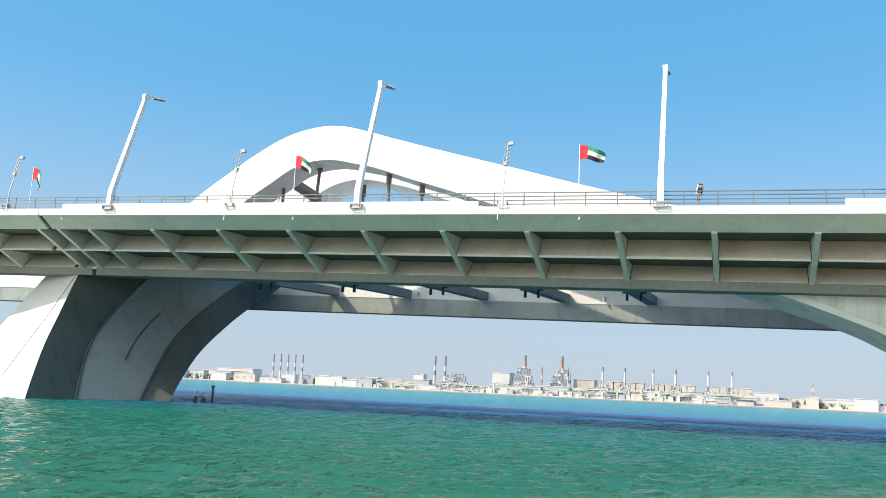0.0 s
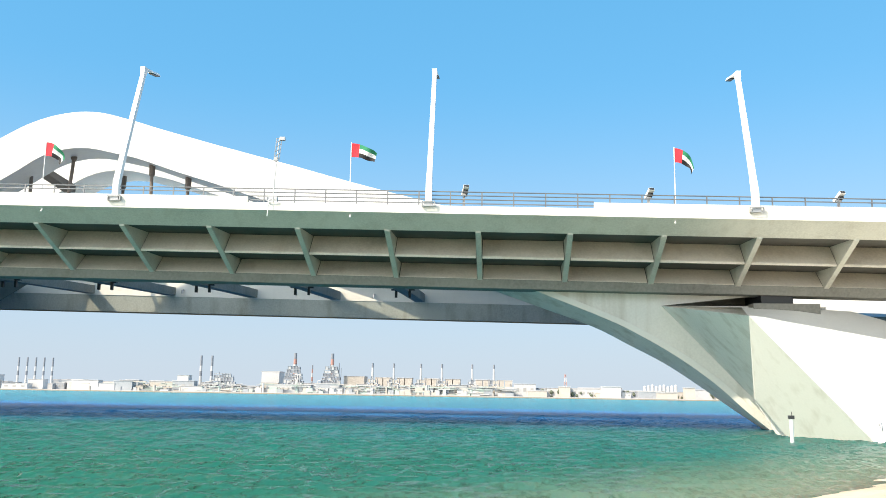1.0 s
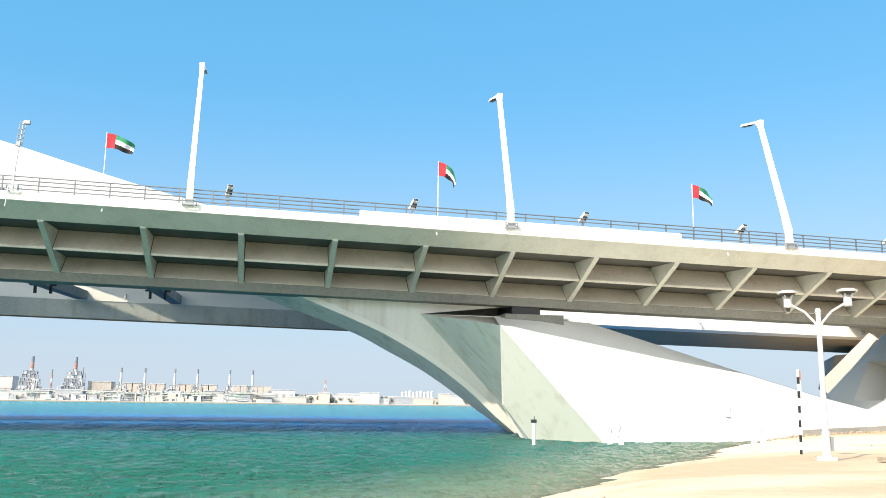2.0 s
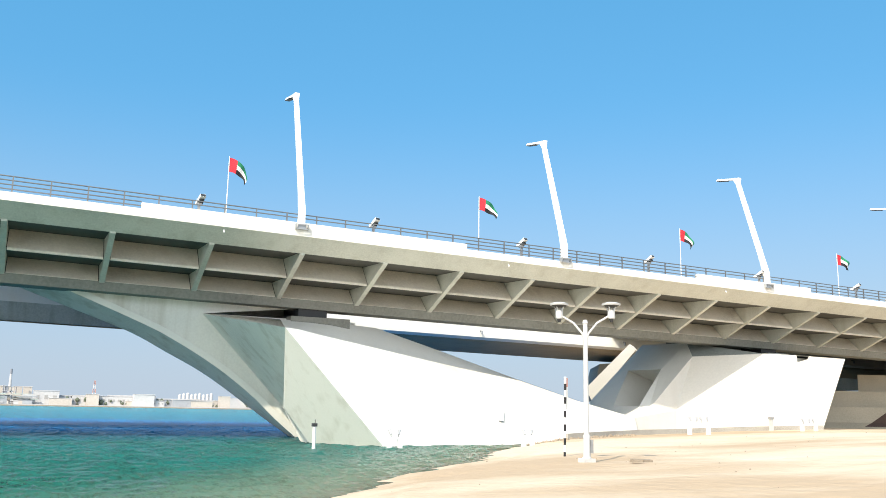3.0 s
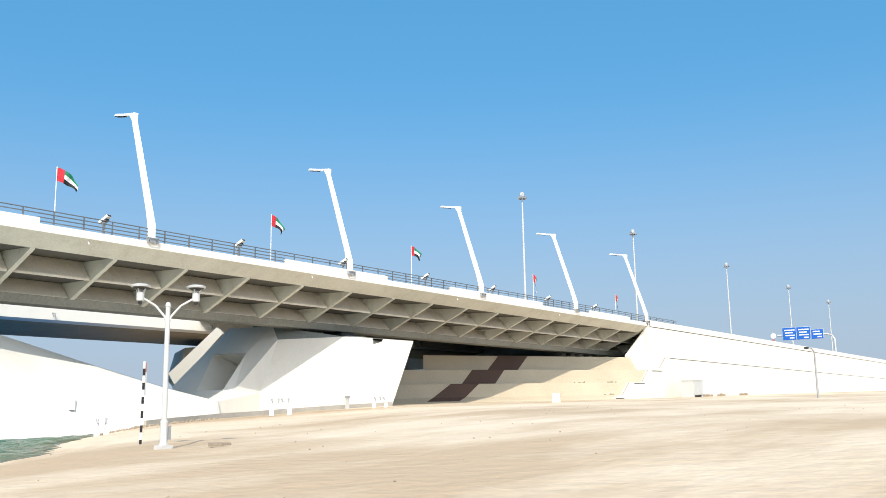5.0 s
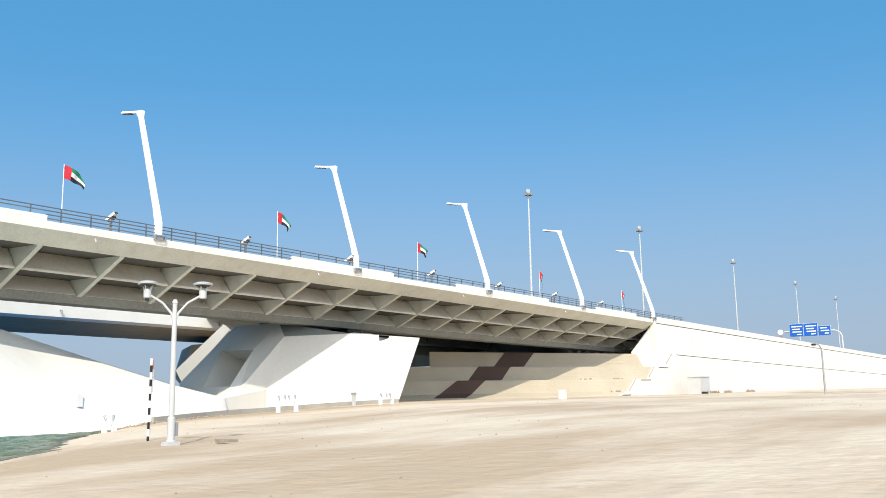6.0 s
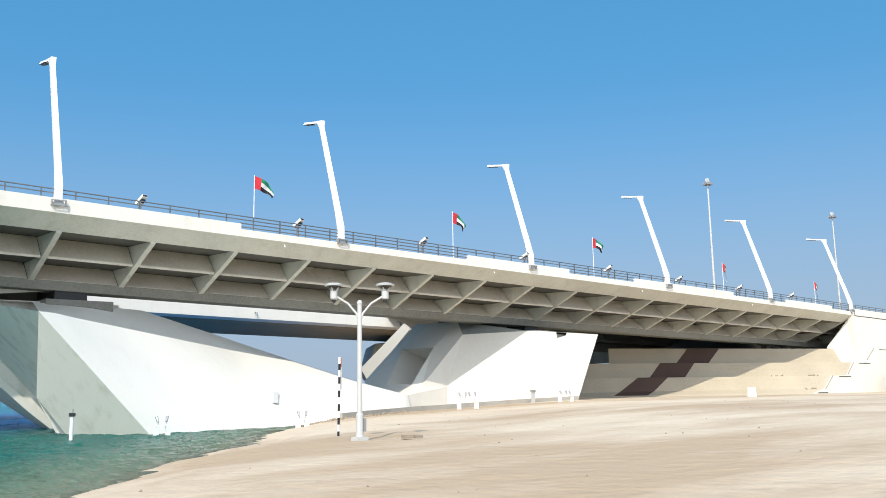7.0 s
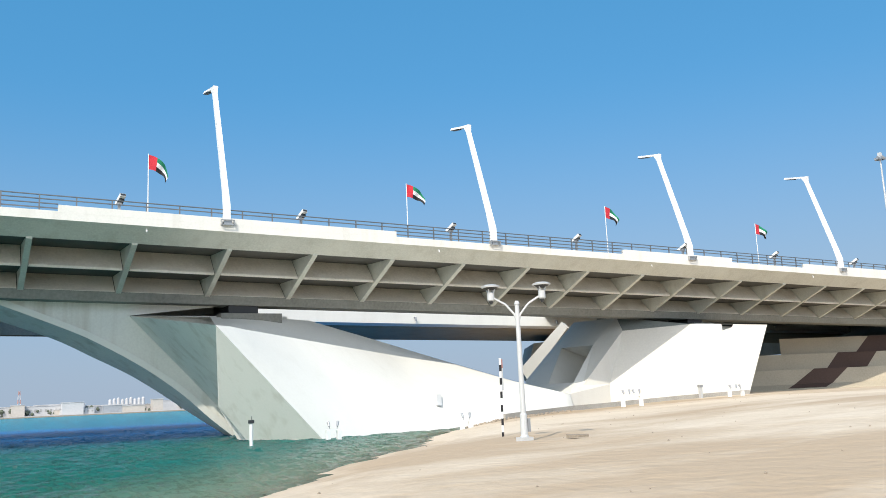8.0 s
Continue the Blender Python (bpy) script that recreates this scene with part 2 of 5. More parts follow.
    l.new(bp.outputs[0], gloss.inputs["Normal"]), l.new(bp.outputs[0], fres.inputs["Normal"])
    l.new(fres.outputs[0], cap.inputs[0]), l.new(cap.outputs[0], mix.inputs[0])
    l.new(b.outputs[0], mix.inputs[1]), l.new(gloss.outputs[0], mix.inputs[2])
    l.new(mix.outputs[0], n["Material Output"].inputs["Surface"])
    return m


SAND, WATER = sand_material(), water_material()


# ---- building helpers ----
def mesh_data(name, verts, faces, mat, smooth=False):
    me = bpy.data.meshes.new(name)
    me.from_pydata([tuple(v) for v in verts], [], faces)
    bm = bmesh.new()
    bm.from_mesh(me)
    bmesh.ops.recalc_face_normals(bm, faces=bm.faces)
    if smooth:
        for f in bm.faces:
            f.smooth = True
    bm.to_mesh(me)
    bm.free()
    me.materials.append(mat)
    return me


class Shape:
    """Collects solid pieces that end up in one mesh."""

    def __init__(self):
        self.v, self.f = [], []

    def add(self, verts, faces):
        k = len(self.v)
        self.v += [tuple(p) for p in verts]
        self.f += [tuple(i + k for i in f) for f in faces]
        return self

    def box(self, x0, x1, y0, y1, z0, z1):
        c = [(x, y, z) for z in (z0, z1) for x, y in ((x0, y0), (x1, y0), (x1, y1), (x0, y1))]
        return self.add(c, [(3, 2, 1, 0), (4, 5, 6, 7), (0, 1, 5, 4), (1, 2, 6, 5), (2, 3, 7, 6), (3, 0, 4, 7)])

    def tube(self, path, radii, n=8):
        """A round bar along a path of points, with one radius for each."""
        pts = [Vector(p) for p in path]
        rings = []
        for i, p in enumerate(pts):
            d = (pts[min(i + 1, len(pts) - 1)] - pts[max(i - 1, 0)]).normalized()
            a = d.cross(Vector((0, 1, 0)) if abs(d.y) < 0.9 else Vector((1, 0, 0))).normalized()
            b = d.cross(a)
            r = radii[i] if hasattr(radii, "__len__") else radii
            rings.append([p + (a * math.cos(2 * math.pi * k / n) + b * math.sin(2 * math.pi * k / n)) * r for k in range(n)])
        f = [(i * n + k, i * n + (k + 1) % n, (i + 1) * n + (k + 1) % n, (i + 1) * n + k) for i in range(len(pts) - 1) for k in range(n)]
        f += [tuple(range(n))[::-1], tuple(range((len(pts) - 1) * n, len(pts) * n))]
        return self.add([v for ring in rings for v in ring], f)

    def prism(self, outline, x0, x1, grade=0.0):
        """An outline of (y, z) drawn out along x; it sinks by grade a metre."""
        n = len(outline)
        v = [(x, y, z - grade * x) for x in (x0, x1) for y, z in outline]
        return self.add(v, [(k, (k + 1) % n, n + (k + 1) % n, n + k) for k in range(n)] + [tuple(range(n))[::-1], tuple(range(n, 2 * n))])

    def mesh(self, name, mat, smooth=False):
        return mesh_data(name, self.v, self.f, mat, smooth)


def part(name, shape, mat, parent=None, label="", smooth=False):
    ob = new(name, shape.mesh(name, mat, smooth) if isinstance(shape, Shape) else shape)
    if parent:
        ob.parent = parent
    if label:
        ob["label"] = label
    return ob


def thing(name, at=(0, 0, 0), **tags):
    ob = new(name)
    ob.location = at
    return tagged(ob, **tags)


GRADE = 0.018
FRONT = 63.4  # the outer edge of the near deck


def deck_z(u, z0):
    return z0 - GRADE * u


# ---- ground and water ----
SHORE = [(-400, -180), (-60, -50), (-10, 3), (2, 16), (8, 24), (14.2, 32.5), (21.3, 40), (26.5, 48.5), (36.5, 59.5), (44, 70), (80, 130), (300, 520), (1500, 3000)]


def shore_distance(x, y):
    """Metres inland from the waterline; negative in the water."""
    best, side = 1e9, 1
    for (ax, ay), (bx, by) in zip(SHORE, SHORE[1:]):
        dx, dy = bx - ax, by - ay
        k = min(1, max(0, ((x - ax) * dx + (y - ay) * dy) / (dx * dx + dy * dy)))
        d = math.hypot(x - ax - k * dx, y - ay - k * dy)
        if d < best:
            best, side = d, (1 if dx * (y - ay) - dy * (x - ax) < 0 else -1)
    return best * side


def ease(x, a, b):
    k = min(1, max(0, (x - a) / (b - a)))
    return k * k * (3 - 2 * k)


def sand_z(x, y):
    s = shore_distance(x, y)
    s += 0.9 * noise.noise((x * 0.22, y * 0.22, 3)) + 0.4 * noise.noise((x * 0.7, y * 0.7, 5))
    if s < 0:
        return max(-3.0, s * 0.12)
    z = 0.70 * (1 - math.exp(-s / 3.2)) + 0.55 * ease(s, 8, 28)
    return z + (0.05 * noise.noise((x * 0.25, y * 0.25, 0)) + 0.025 * noise.noise((x * 1.1, y * 1.1, 7))) * min(1, s / 3)


def spaced(lo, hi, a, b, fine, grow=1.35):
    """Even steps between a and b, growing steps out to lo and hi."""
    mid = [a + fine * k for k in range(int((b - a) / fine) + 1)]
    left, right, step = [], [], fine
    x = a
    while x > lo:
        step *= grow
        x -= step
        left.append(x)
    x, step = mid[-1], fine
    while x < hi:
        step *= grow
        x += step
        right.append(x)
    return left[::-1] + mid + right


xs, ys = spaced(-3500, 4500, -30, 150, 0.9), spaced(-3500, 3500, 6, 72, 0.6)
ground = part("ground", mesh_data("ground", [(x, y, sand_z(x, y)) for y in ys for x in xs],
              [(j * len(xs) + i, j * len(xs) + i + 1, (j + 1) * len(xs) + i + 1, (j + 1) * len(xs) + i) for j in range(len(ys) - 1) for i in range(len(xs) - 1)], SAND, True), SAND)
tagged(ground, "pale trampled beach sand sloping into the channel", "ground", kind="structure")


def swell(x, y):
    """Short wind waves: many crossing ripples about a metre long, a few centimetres high, on an even spread of headings."""
    r = random.Random(21)
    z = np.zeros_like(x)
    for k in range(46):
        wave, way = r.uniform(0.75, 2.1), math.pi / 2 + r.gauss(0.0, 0.5)
        z += 0.0054 * wave ** 0.8 * np.sin(2 * math.pi / wave * (x * math.cos(way) + y * math.sin(way)) + r.uniform(0, 6.28))
    return z


wx, wy = np.array(spaced(-4500, 4500, -62, 34, 0.27)), np.array(spaced(-4500, 4500, 12, 118, 0.24))
gx, gy = np.meshgrid(wx, wy)
calm = np.clip((gx + 80) / 20, 0, 1) * np.clip((60 - gx) / 20, 0, 1) * np.clip(gy / 10, 0, 1) * np.clip((135 - gy) / 20, 0, 1)
gz = swell(gx, gy) * calm
nx, ny = len(wx), len(wy)
sheet = bpy.data.meshes.new("water")
sheet.from_pydata(np.stack([gx, gy, gz], -1).reshape(-1, 3).tolist(), [], [(j * nx + i, j * nx + i + 1, (j + 1) * nx + i + 1, (j + 1) * nx + i) for j in range(ny - 1) for i in range(nx - 1)])
sheet.polygons.foreach_set("use_smooth", [True] * len(sheet.polygons))
sheet.materials.append(WATER)
water = part("water", sheet, WATER)
tagged(water, "rippled green and blue sea water of the channel", "water", kind="structure")

# ---- near deck ----
U0, U1, RIB_STEP = -120.0, 146.0, 6.92
JOINT_U = -62.1
near = thing("bridge_deck", label="long road deck with ribbed pale green underside on piers", category="bridge", kind="structure")
LIP_IN = (65.0, 14.55)
TOOTH = [(69.7, 14.8), (68.3, 13.15), (73.0, 13.25), (71.5, 11.85)]
lip = [(FRONT, 16.0), (FRONT, 15.6), LIP_IN, (65.1, 14.6), (66.0, 16.0)]
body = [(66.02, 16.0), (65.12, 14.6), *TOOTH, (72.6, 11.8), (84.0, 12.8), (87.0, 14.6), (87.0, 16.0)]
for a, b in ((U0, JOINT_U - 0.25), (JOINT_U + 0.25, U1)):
    part("girder", Shape().prism(body, a, b, GRADE), DECK_SHADE, near, "inner faces of the deck, recess shade painted dark")
    part("edge_lip", Shape().prism(lip, a, b, GRADE), STEEL_DECK, near, "smooth pale green edge")
part("joint_seal", Shape().prism([(FRONT + 0.2, 15.95), (FRONT + 0.2, 15.65), (65.3, 14.75), (70.0, 14.95), (68.7, 13.35), (73.4, 13.4), (72.0, 12.0), (84.0, 13.1), (86.5, 15.95)], JOINT_U - 0.25, JOINT_U + 0.25, GRADE), DARK, near)
part("road_surface", Shape().prism([(FRONT + 0.5, 16.004), (86.5, 16.004), (86.5, 16.05), (FRONT + 0.5, 16.05)], U0, U1, GRADE), ROAD, near)
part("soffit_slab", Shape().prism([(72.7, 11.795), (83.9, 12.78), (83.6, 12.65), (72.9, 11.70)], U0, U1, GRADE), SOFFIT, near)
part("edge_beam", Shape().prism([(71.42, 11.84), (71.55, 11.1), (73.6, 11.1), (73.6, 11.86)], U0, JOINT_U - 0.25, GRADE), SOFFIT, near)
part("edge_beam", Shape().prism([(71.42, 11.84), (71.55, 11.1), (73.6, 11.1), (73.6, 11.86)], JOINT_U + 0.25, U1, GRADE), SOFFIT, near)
rib_plate = Shape().prism([(64.92, 14.62), (64.96, 14.45), (71.4, 11.72), (71.75, 11.8), (73.1, 13.4), (69.9, 15.0)], -0.2, 0.2).mesh("rib", STEEL_DECK)
upper_plate = Shape().prism([(69.66, 14.83), (68.26, 13.22), (68.25, 13.05), (68.42, 13.05), (69.8, 14.78)], -RIB_STEP / 2 + 0.26, RIB_STEP / 2 - 0.26, GRADE).mesh("panel", PANEL)
lower_plate = Shape().prism([(72.96, 13.27), (71.46, 11.88), (71.45, 11.7), (71.62, 11.7), (73.1, 13.22)], -RIB_STEP / 2 + 0.26, RIB_STEP / 2 - 0.26, GRADE).mesh("panel", PANEL)
for k in range(-16, 22):
    u = -2.15 + RIB_STEP * k
    for dx in (1.0, 3.3) if k == -9 else (0.0,):
        part("rib", rib_plate, STEEL_DECK, near).location = (u + dx, 0, deck_z(u, 0))
    if k < 21:
        m = u + RIB_STEP / 2
        part("panel", upper_plate, PANEL, near).location = (m, 0, deck_z(m, 0))
        part("panel", lower_plate, PANEL, near).location = (m, 0, deck_z(m, 0))

# parapet: a low upstand, with higher stretches
part("parapet", Shape().prism([(FRONT - 0.02, 15.58), (FRONT + 0.45, 15.58), (FRONT + 0.45, 16.18), (FRONT - 0.02, 16.18)], U0, JOINT_U - 0.1, GRADE), PARAPET, near, "white painted upstand")
part("parapet", Shape().prism([(FRONT - 0.02, 15.58), (FRONT + 0.45, 15.58), (FRONT + 0.45, 16.18), (FRONT - 0.02, 16.18)], JOINT_U + 0.0, U1, GRADE), PARAPET, near, "white painted upstand")
HIGH = [(-59.5, -19.5), (6.4, 32.1), (56.6, 71.2), (82.7, 103.3), (117.0, 130.0)]
for a, b in HIGH:
    part("raised_parapet", Shape().prism([(FRONT - 0.025, 16.1), (FRONT + 0.4, 16.1), (FRONT + 0.4, 16.62), (FRONT - 0.025, 16.62)], a, b, GRADE), PARAPET, near, "higher white upstand")
for k in range(-3, 6):
    u = -11.7 + 23.95 * k
    z = deck_z(u, 15.45)
    part("scupper", Shape().tube([(u, FRONT + 0.3, z), (u, FRONT + 0.12, z - 0.28)], 0.06), LAMP_WHITE, near)


def railing(a, b, bars, step=2.35):
    r = thing("railing", (a, FRONT + 0.25, deck_z(a, 16.18)), label="grey galvanised tube railing on the white parapet", category="railing", group="bridge railings", kind="structure")
    lo, hi = min(bars), max(bars)
    for z in bars:
        part("rail", Shape().tube([(0, 0, z - 16.18), (b - a, 0, z - 16.18 - GRADE * (b - a))], 0.045, 6), RAIL, r)
    n = max(1, round((b - a) / step))
    base = 16.18 if lo < 16.6 else 16.62
    me = Shape().box(-0.045, 0.045, -0.03, 0.05, base - 16.18, hi - 16.18).mesh("post", RAIL)
    for k in range(n):
        x = (k + 0.5) * (b - a) / n
        part("post", me, RAIL, r).location = (x, 0, -GRADE * x)


edges = [U0] + [e for ab in HIGH for e in ab] + [U1 + 3]
for i, (a, b) in enumerate(zip(edges, edges[1:])):
    railing(a, b, (17.3, 17.02) if i % 2 else (17.3, 17.02, 16.72, 16.42))

# ---- far deck ----
FAR_G = 0.0155
far = thing("bridge_deck", label="second road deck beyond the arch, pale edge and dark soffit", category="bridge", kind="structure")
part("girder", Shape().prism([(106, 16.3), (106, 13.35), (107.2, 13.1), (122, 12.75), (129, 15), (130, 16.3)], -260, 150, FAR_G), WHITE, far)
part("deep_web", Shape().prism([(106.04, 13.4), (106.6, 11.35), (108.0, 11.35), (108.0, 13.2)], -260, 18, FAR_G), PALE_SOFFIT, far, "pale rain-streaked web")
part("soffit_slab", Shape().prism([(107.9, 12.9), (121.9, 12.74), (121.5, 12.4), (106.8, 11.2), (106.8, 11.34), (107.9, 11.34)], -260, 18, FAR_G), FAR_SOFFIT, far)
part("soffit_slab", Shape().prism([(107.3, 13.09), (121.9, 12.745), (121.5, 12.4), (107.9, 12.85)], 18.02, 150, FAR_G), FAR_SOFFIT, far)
for k in range(8):
    u = -40 + 24 * k
    part("scupper", Shape().tube([(u, 106.1, 14.2 - FAR_G * u), (u, 105.6, 14.1 - FAR_G * u), (u, 105.6, 13.7 - FAR_G * u)], 0.14), GREY, far)

# added slab over the gap between the decks, blocks sun and sky below
part("light_block_slab", Shape().prism([(87.05, 14.9), (105.95, 14.9), (105.95, 15.9), (87.05, 15.9)], 78, 150, GRADE), SOFFIT, far)
ties = [(-52.0 + 10.4 * k) for k in range(5)]
for u in ties:
    tie = thing("cross_beam", label="dark steel beam between the two decks with hangers", category="beam", group="cross beams", kind="structure")
    z = deck_z(u, 12.0)
    part("beam", Shape().add([(u - 0.6, 74, z - 0.1), (u + 0.6, 74, z - 0.1), (u + 0.6, 106.5, z + 1.4), (u - 0.6, 106.5, z + 1.4), (u - 0.6, 74, z + 0.8), (u + 0.6, 74, z + 0.8), (u + 0.6, 106.5, z + 2.4), (u - 0.6, 106.5, z + 2.4)],
         [(3, 2, 1, 0), (4, 5, 6, 7), (0, 1, 5, 4), (1, 2, 6, 5), (2, 3, 7, 6), (3, 0, 4, 7)]), SOFFIT, tie)
    for v_, d in ((74.6, 0.0), (88.0, 0.65)):
        for dx in (-0.7, 0.7):
            part("hanger", Shape().box(u + dx - 0.12, u + dx + 0.12, v_ - 0.15, v_ + 0.15, z + d - 0.75, z + d + 0.1), DARK, tie)
        part("hanger_rail", Shape().box(u - 1.2, u + 1.2, v_ - 0.2, v_ + 0.2, z + d - 0.02, z + d + 0.1), DARK, tie)


# ---- the arch between the decks ----
def curve_through(points, k=5):
    """A smooth line through points, with k steps between each two."""
    pts = [Vector(p) for p in points]
    out = []
    for i in range(len(pts) - 1):
        a, b, c, d = pts[max(i - 1, 0)], pts[i], pts[i + 1], pts[min(i + 2, len(pts) - 1)]
        for j in range(k):
            s = j / k
            out.append(0.5 * (2 * b + (c - a) * s + (2 * a - 5 * b + 4 * c - d) * s * s + (3 * b - a - 3 * c + d) * s ** 3))
    return out + [pts[-1]]


def arch_rib(y0, y1, lift=0.0):
    """A box section that follows the sweep of the arch: steep on one side, a long tail on the other."""
    top = [(-73, 16.0), (-68, 20.9), (-64, 24.4), (-60, 27.1), (-56, 29.6), (-52.3, 31.5), (-48.6, 32.5), (-45, 32.6), (-41.2, 31.7), (-37.6, 30.6), (-30.6, 28.6), (-24, 26.8), (-17.7, 25.0), (-11.7, 23.4), (-3, 21.2), (8, 18.4), (20, 15.0)]
    low = [(-66, 14.0), (-61.5, 19.8), (-58.5, 22.7), (-56, 24.5), (-53.6, 26.0), (-51, 27.6), (-48.4, 28.4), (-45.6, 28.5), (-42.6, 27.9), (-40, 27.3), (-35.5, 25.8), (-31, 24.4), (-26.5, 22.9), (-20, 20.9), (-11, 18.2), (-1, 15.2), (8, 12.5)]
    top, low = ([(p.x, p.z) for p in curve_through([(a, 0, z) for a, z in line])] for line in (top, low))
    n, s = len(top), Shape()
    v = []
    for (a, za), (b, zb) in zip(top, low):
        v += [(a, y0, za + lift), (a, y1, za + lift), (b, y1, zb + lift), (b, y0, zb + lift)]
    f = [(i * 4 + k, i * 4 + (k + 1) % 4, i * 4 + 4 + (k + 1) % 4, i * 4 + 4 + k) for i in range(n - 1) for k in range(4)]
    return s.add(v, f + [(0, 1, 2, 3), tuple(4 * (n - 1) + k for k in (3, 2, 1, 0))])


arch = thing("bridge_arch", label="white sweeping arch rising between the two decks", category="bridge arch", kind="structure")
part("arch_rib", arch_rib(90.0, 94.5), ARCH, arch)
part("arch_rib", arch_rib(100.0, 105.5, 0.1), ARCH, arch)
for u, zt, y, du in ((-53.6, 27.9, 93, 0.1), (-48.8, 29.4, 93, -0.9), (-47.4, 28.5, 103, 0.0), (-39.2, 27.3, 92, 0.2), (-35.0, 25.8, 92, -0.2)):
    part("hanger_column", Shape().tube([(u, y, zt + 0.3), (u, y, zt - 1.3), (u + 0.03 * du, y, zt - 1.5), (u + du, y, 15)], [0.36, 0.34, 0.2, 0.18], 8), RUST, arch, "dark brown column")
part("cross_beam", Shape().add([(-54.1, 94, 27.6), (-53.6, 100.5, 26.9), (-52.2, 100.5, 26.9), (-52.7, 94, 27.6), (-54.1, 94, 26.9), (-53.6, 100.5, 26.0), (-52.2, 100.5, 26.0), (-52.7, 94, 26.9)],
     [(0, 1, 2, 3), (7, 6, 5, 4), (0, 3, 7, 4), (1, 0, 4, 5), (2, 1, 5, 6), (3, 2, 6, 7)]), RUST, arch)

# ---- the arch leg in the water ----
def on_ray(p, y):
    """The same bearing and rise from the beach as p, at the depth y."""
    k = y / p[1]
    return (p[0] * k, y, 2.4 + (p[2] - 2.4) * k)


leg = thing("bridge_pier", label="broad curved concrete arch leg standing in the water", category="bridge pier", kind="structure")
LEG_Y = ([60, 63, 66.8, 71.8, 73], [66.2, 69.5, 73.5, 79, 81], [72.3, 79, 85, 92, 96], [75, 83, 91, 98, 104], [60, 64, 69.3, 75, 76.5])


def leg_line(points, depths):
    """A line up the leg: its foot below the water, then points set at these depths."""
    x, y, z = points[0]
    return [(x, y, z - 0.8)] + [on_ray(p, d) for p, d in zip(points, depths)]


front = leg_line([(-57.9, 60.0, 0.0), (-59.5, 63.0, 4.3), (-61.4, 66.5, 7.6), (-63.6, 71.0, 12.2), (-64.1, 72.2, 13.5)], LEG_Y[0])
crease = leg_line([(-58.1, 66.2, 0.0), (-60.3, 69.5, 4.3), (-61.9, 73.5, 7.7), (-61.8, 79.0, 12.7), (-60.8, 81.0, 14.8)], LEG_Y[1])
step2 = leg_line([(-55.7, 72.3, 0.2), (-58.0, 79.0, 5.5), (-59.2, 85.0, 9.1), (-59.8, 92.0, 12.8), (-58.3, 96.0, 15.8)], LEG_Y[2])
back = leg_line([(-54.1, 75.0, 0.3), (-57.1, 83.0, 4.7), (-59.3, 91.0, 8.2), (-60.2, 98.0, 11.5), (-58.7, 104.0, 15.4)], LEG_Y[3])
left = leg_line([(-66.7, 60.0, -0.4), (-69.0, 64.0, 3.0), (-69.1, 67.5, 6.7), (-69.1, 72.5, 12.2), (-69.3, 74.0, 13.8)], LEG_Y[4])
rear = [(-82.0, 84.0, -0.8), (-82.0, 84.0, 0.0), (-82.0, 93, 4.0), (-82.0, 104, 8.0), (-82.0, 112, 12.4), (-82.0, 116, 13.4)]


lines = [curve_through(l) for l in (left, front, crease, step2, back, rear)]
# front face stays white, the shaded faces get the darker copies of the concrete
for k, mat in enumerate((WHITE, LEG_SHADE, LEG, LEG_SHADE, LEG, LEG)):
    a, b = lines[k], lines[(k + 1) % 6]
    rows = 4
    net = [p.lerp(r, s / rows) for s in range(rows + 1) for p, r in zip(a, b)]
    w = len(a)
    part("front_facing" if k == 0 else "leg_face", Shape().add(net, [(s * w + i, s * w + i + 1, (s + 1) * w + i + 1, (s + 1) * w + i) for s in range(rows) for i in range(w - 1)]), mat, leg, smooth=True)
groove = [(-61.89, 61.22, 1.83), (-61.85, 63.32, 4.59), (-62.52, 66.32, 7.54), (-63.72, 70.72, 11.93)]
groove = [on_ray(p, y) for p, y in zip(groove, (61.2, 63.3, 66.4, 71.2))]
part("construction_joint", Shape().tube(groove, 0.035, 5), JOINT, leg)

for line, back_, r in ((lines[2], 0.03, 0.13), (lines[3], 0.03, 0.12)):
    part("crease_fillet", Shape().tube([p + Vector((0.1, -back_, 0)) for p in line], r, 6), LEG_SHADE, leg, smooth=True)
mid_line = [a.lerp(b, 0.52) for a, b in zip(lines[2], lines[3])][9:17]
part("shadow_slit", Shape().tube([p + Vector((0.05, -0.1, 0)) for p in mid_line], 0.06, 5), JOINT, leg)

# ---- the pier at the waterline ----
pier_a = thing("bridge_pier", label="white faceted concrete pier at the waterline", category="bridge pier", kind="structure")
curve = [(-1.5, 73, 12.5), (2.2, 73, 11.2), (8.2, 73, 8.84), (10.9, 73, 7.55), (14.1, 73, 5.68), (17.0, 73, 3.57), (19.3, 73, 1.5), (21.65, 73, -0.4)]
under = [(-2.0, 77, 11.9), (2.2, 77, 10.4), (7.5, 77, 8.5), (10.6, 77, 6.95), (13.5, 77, 5.45), (16.0, 77, 3.85), (19.0, 77, 1.75), (22.25, 77, -0.4)]
curve, under = ([tuple(p) for p in curve_through(l, 4)] for l in (curve, under))
n = len(curve)
part("arch_band", Shape().add(curve + under, [(i, i + 1, n + i + 1, n + i) for i in range(n - 1)]), STAINED, pier_a, "narrow grey arch band", smooth=True)
edge_in = [(x + 0.35, 72.88, z + 0.35) for x, y, z in curve]
part("band_edge", Shape().add(curve + edge_in, [(i, i + 1, n + i + 1, n + i) for i in range(n - 1)]), WHITE, pier_a)
part("shaded_face", Shape().add(curve + [(26, 73, -0.4), (26, 73, 9.95), (12.8, 73, 9.95), (20.0, 73, 10.75), (20.0, 73, 12.2)], [tuple(range(n + 5))]), STAINED, pier_a, "rain-stained shaded face")

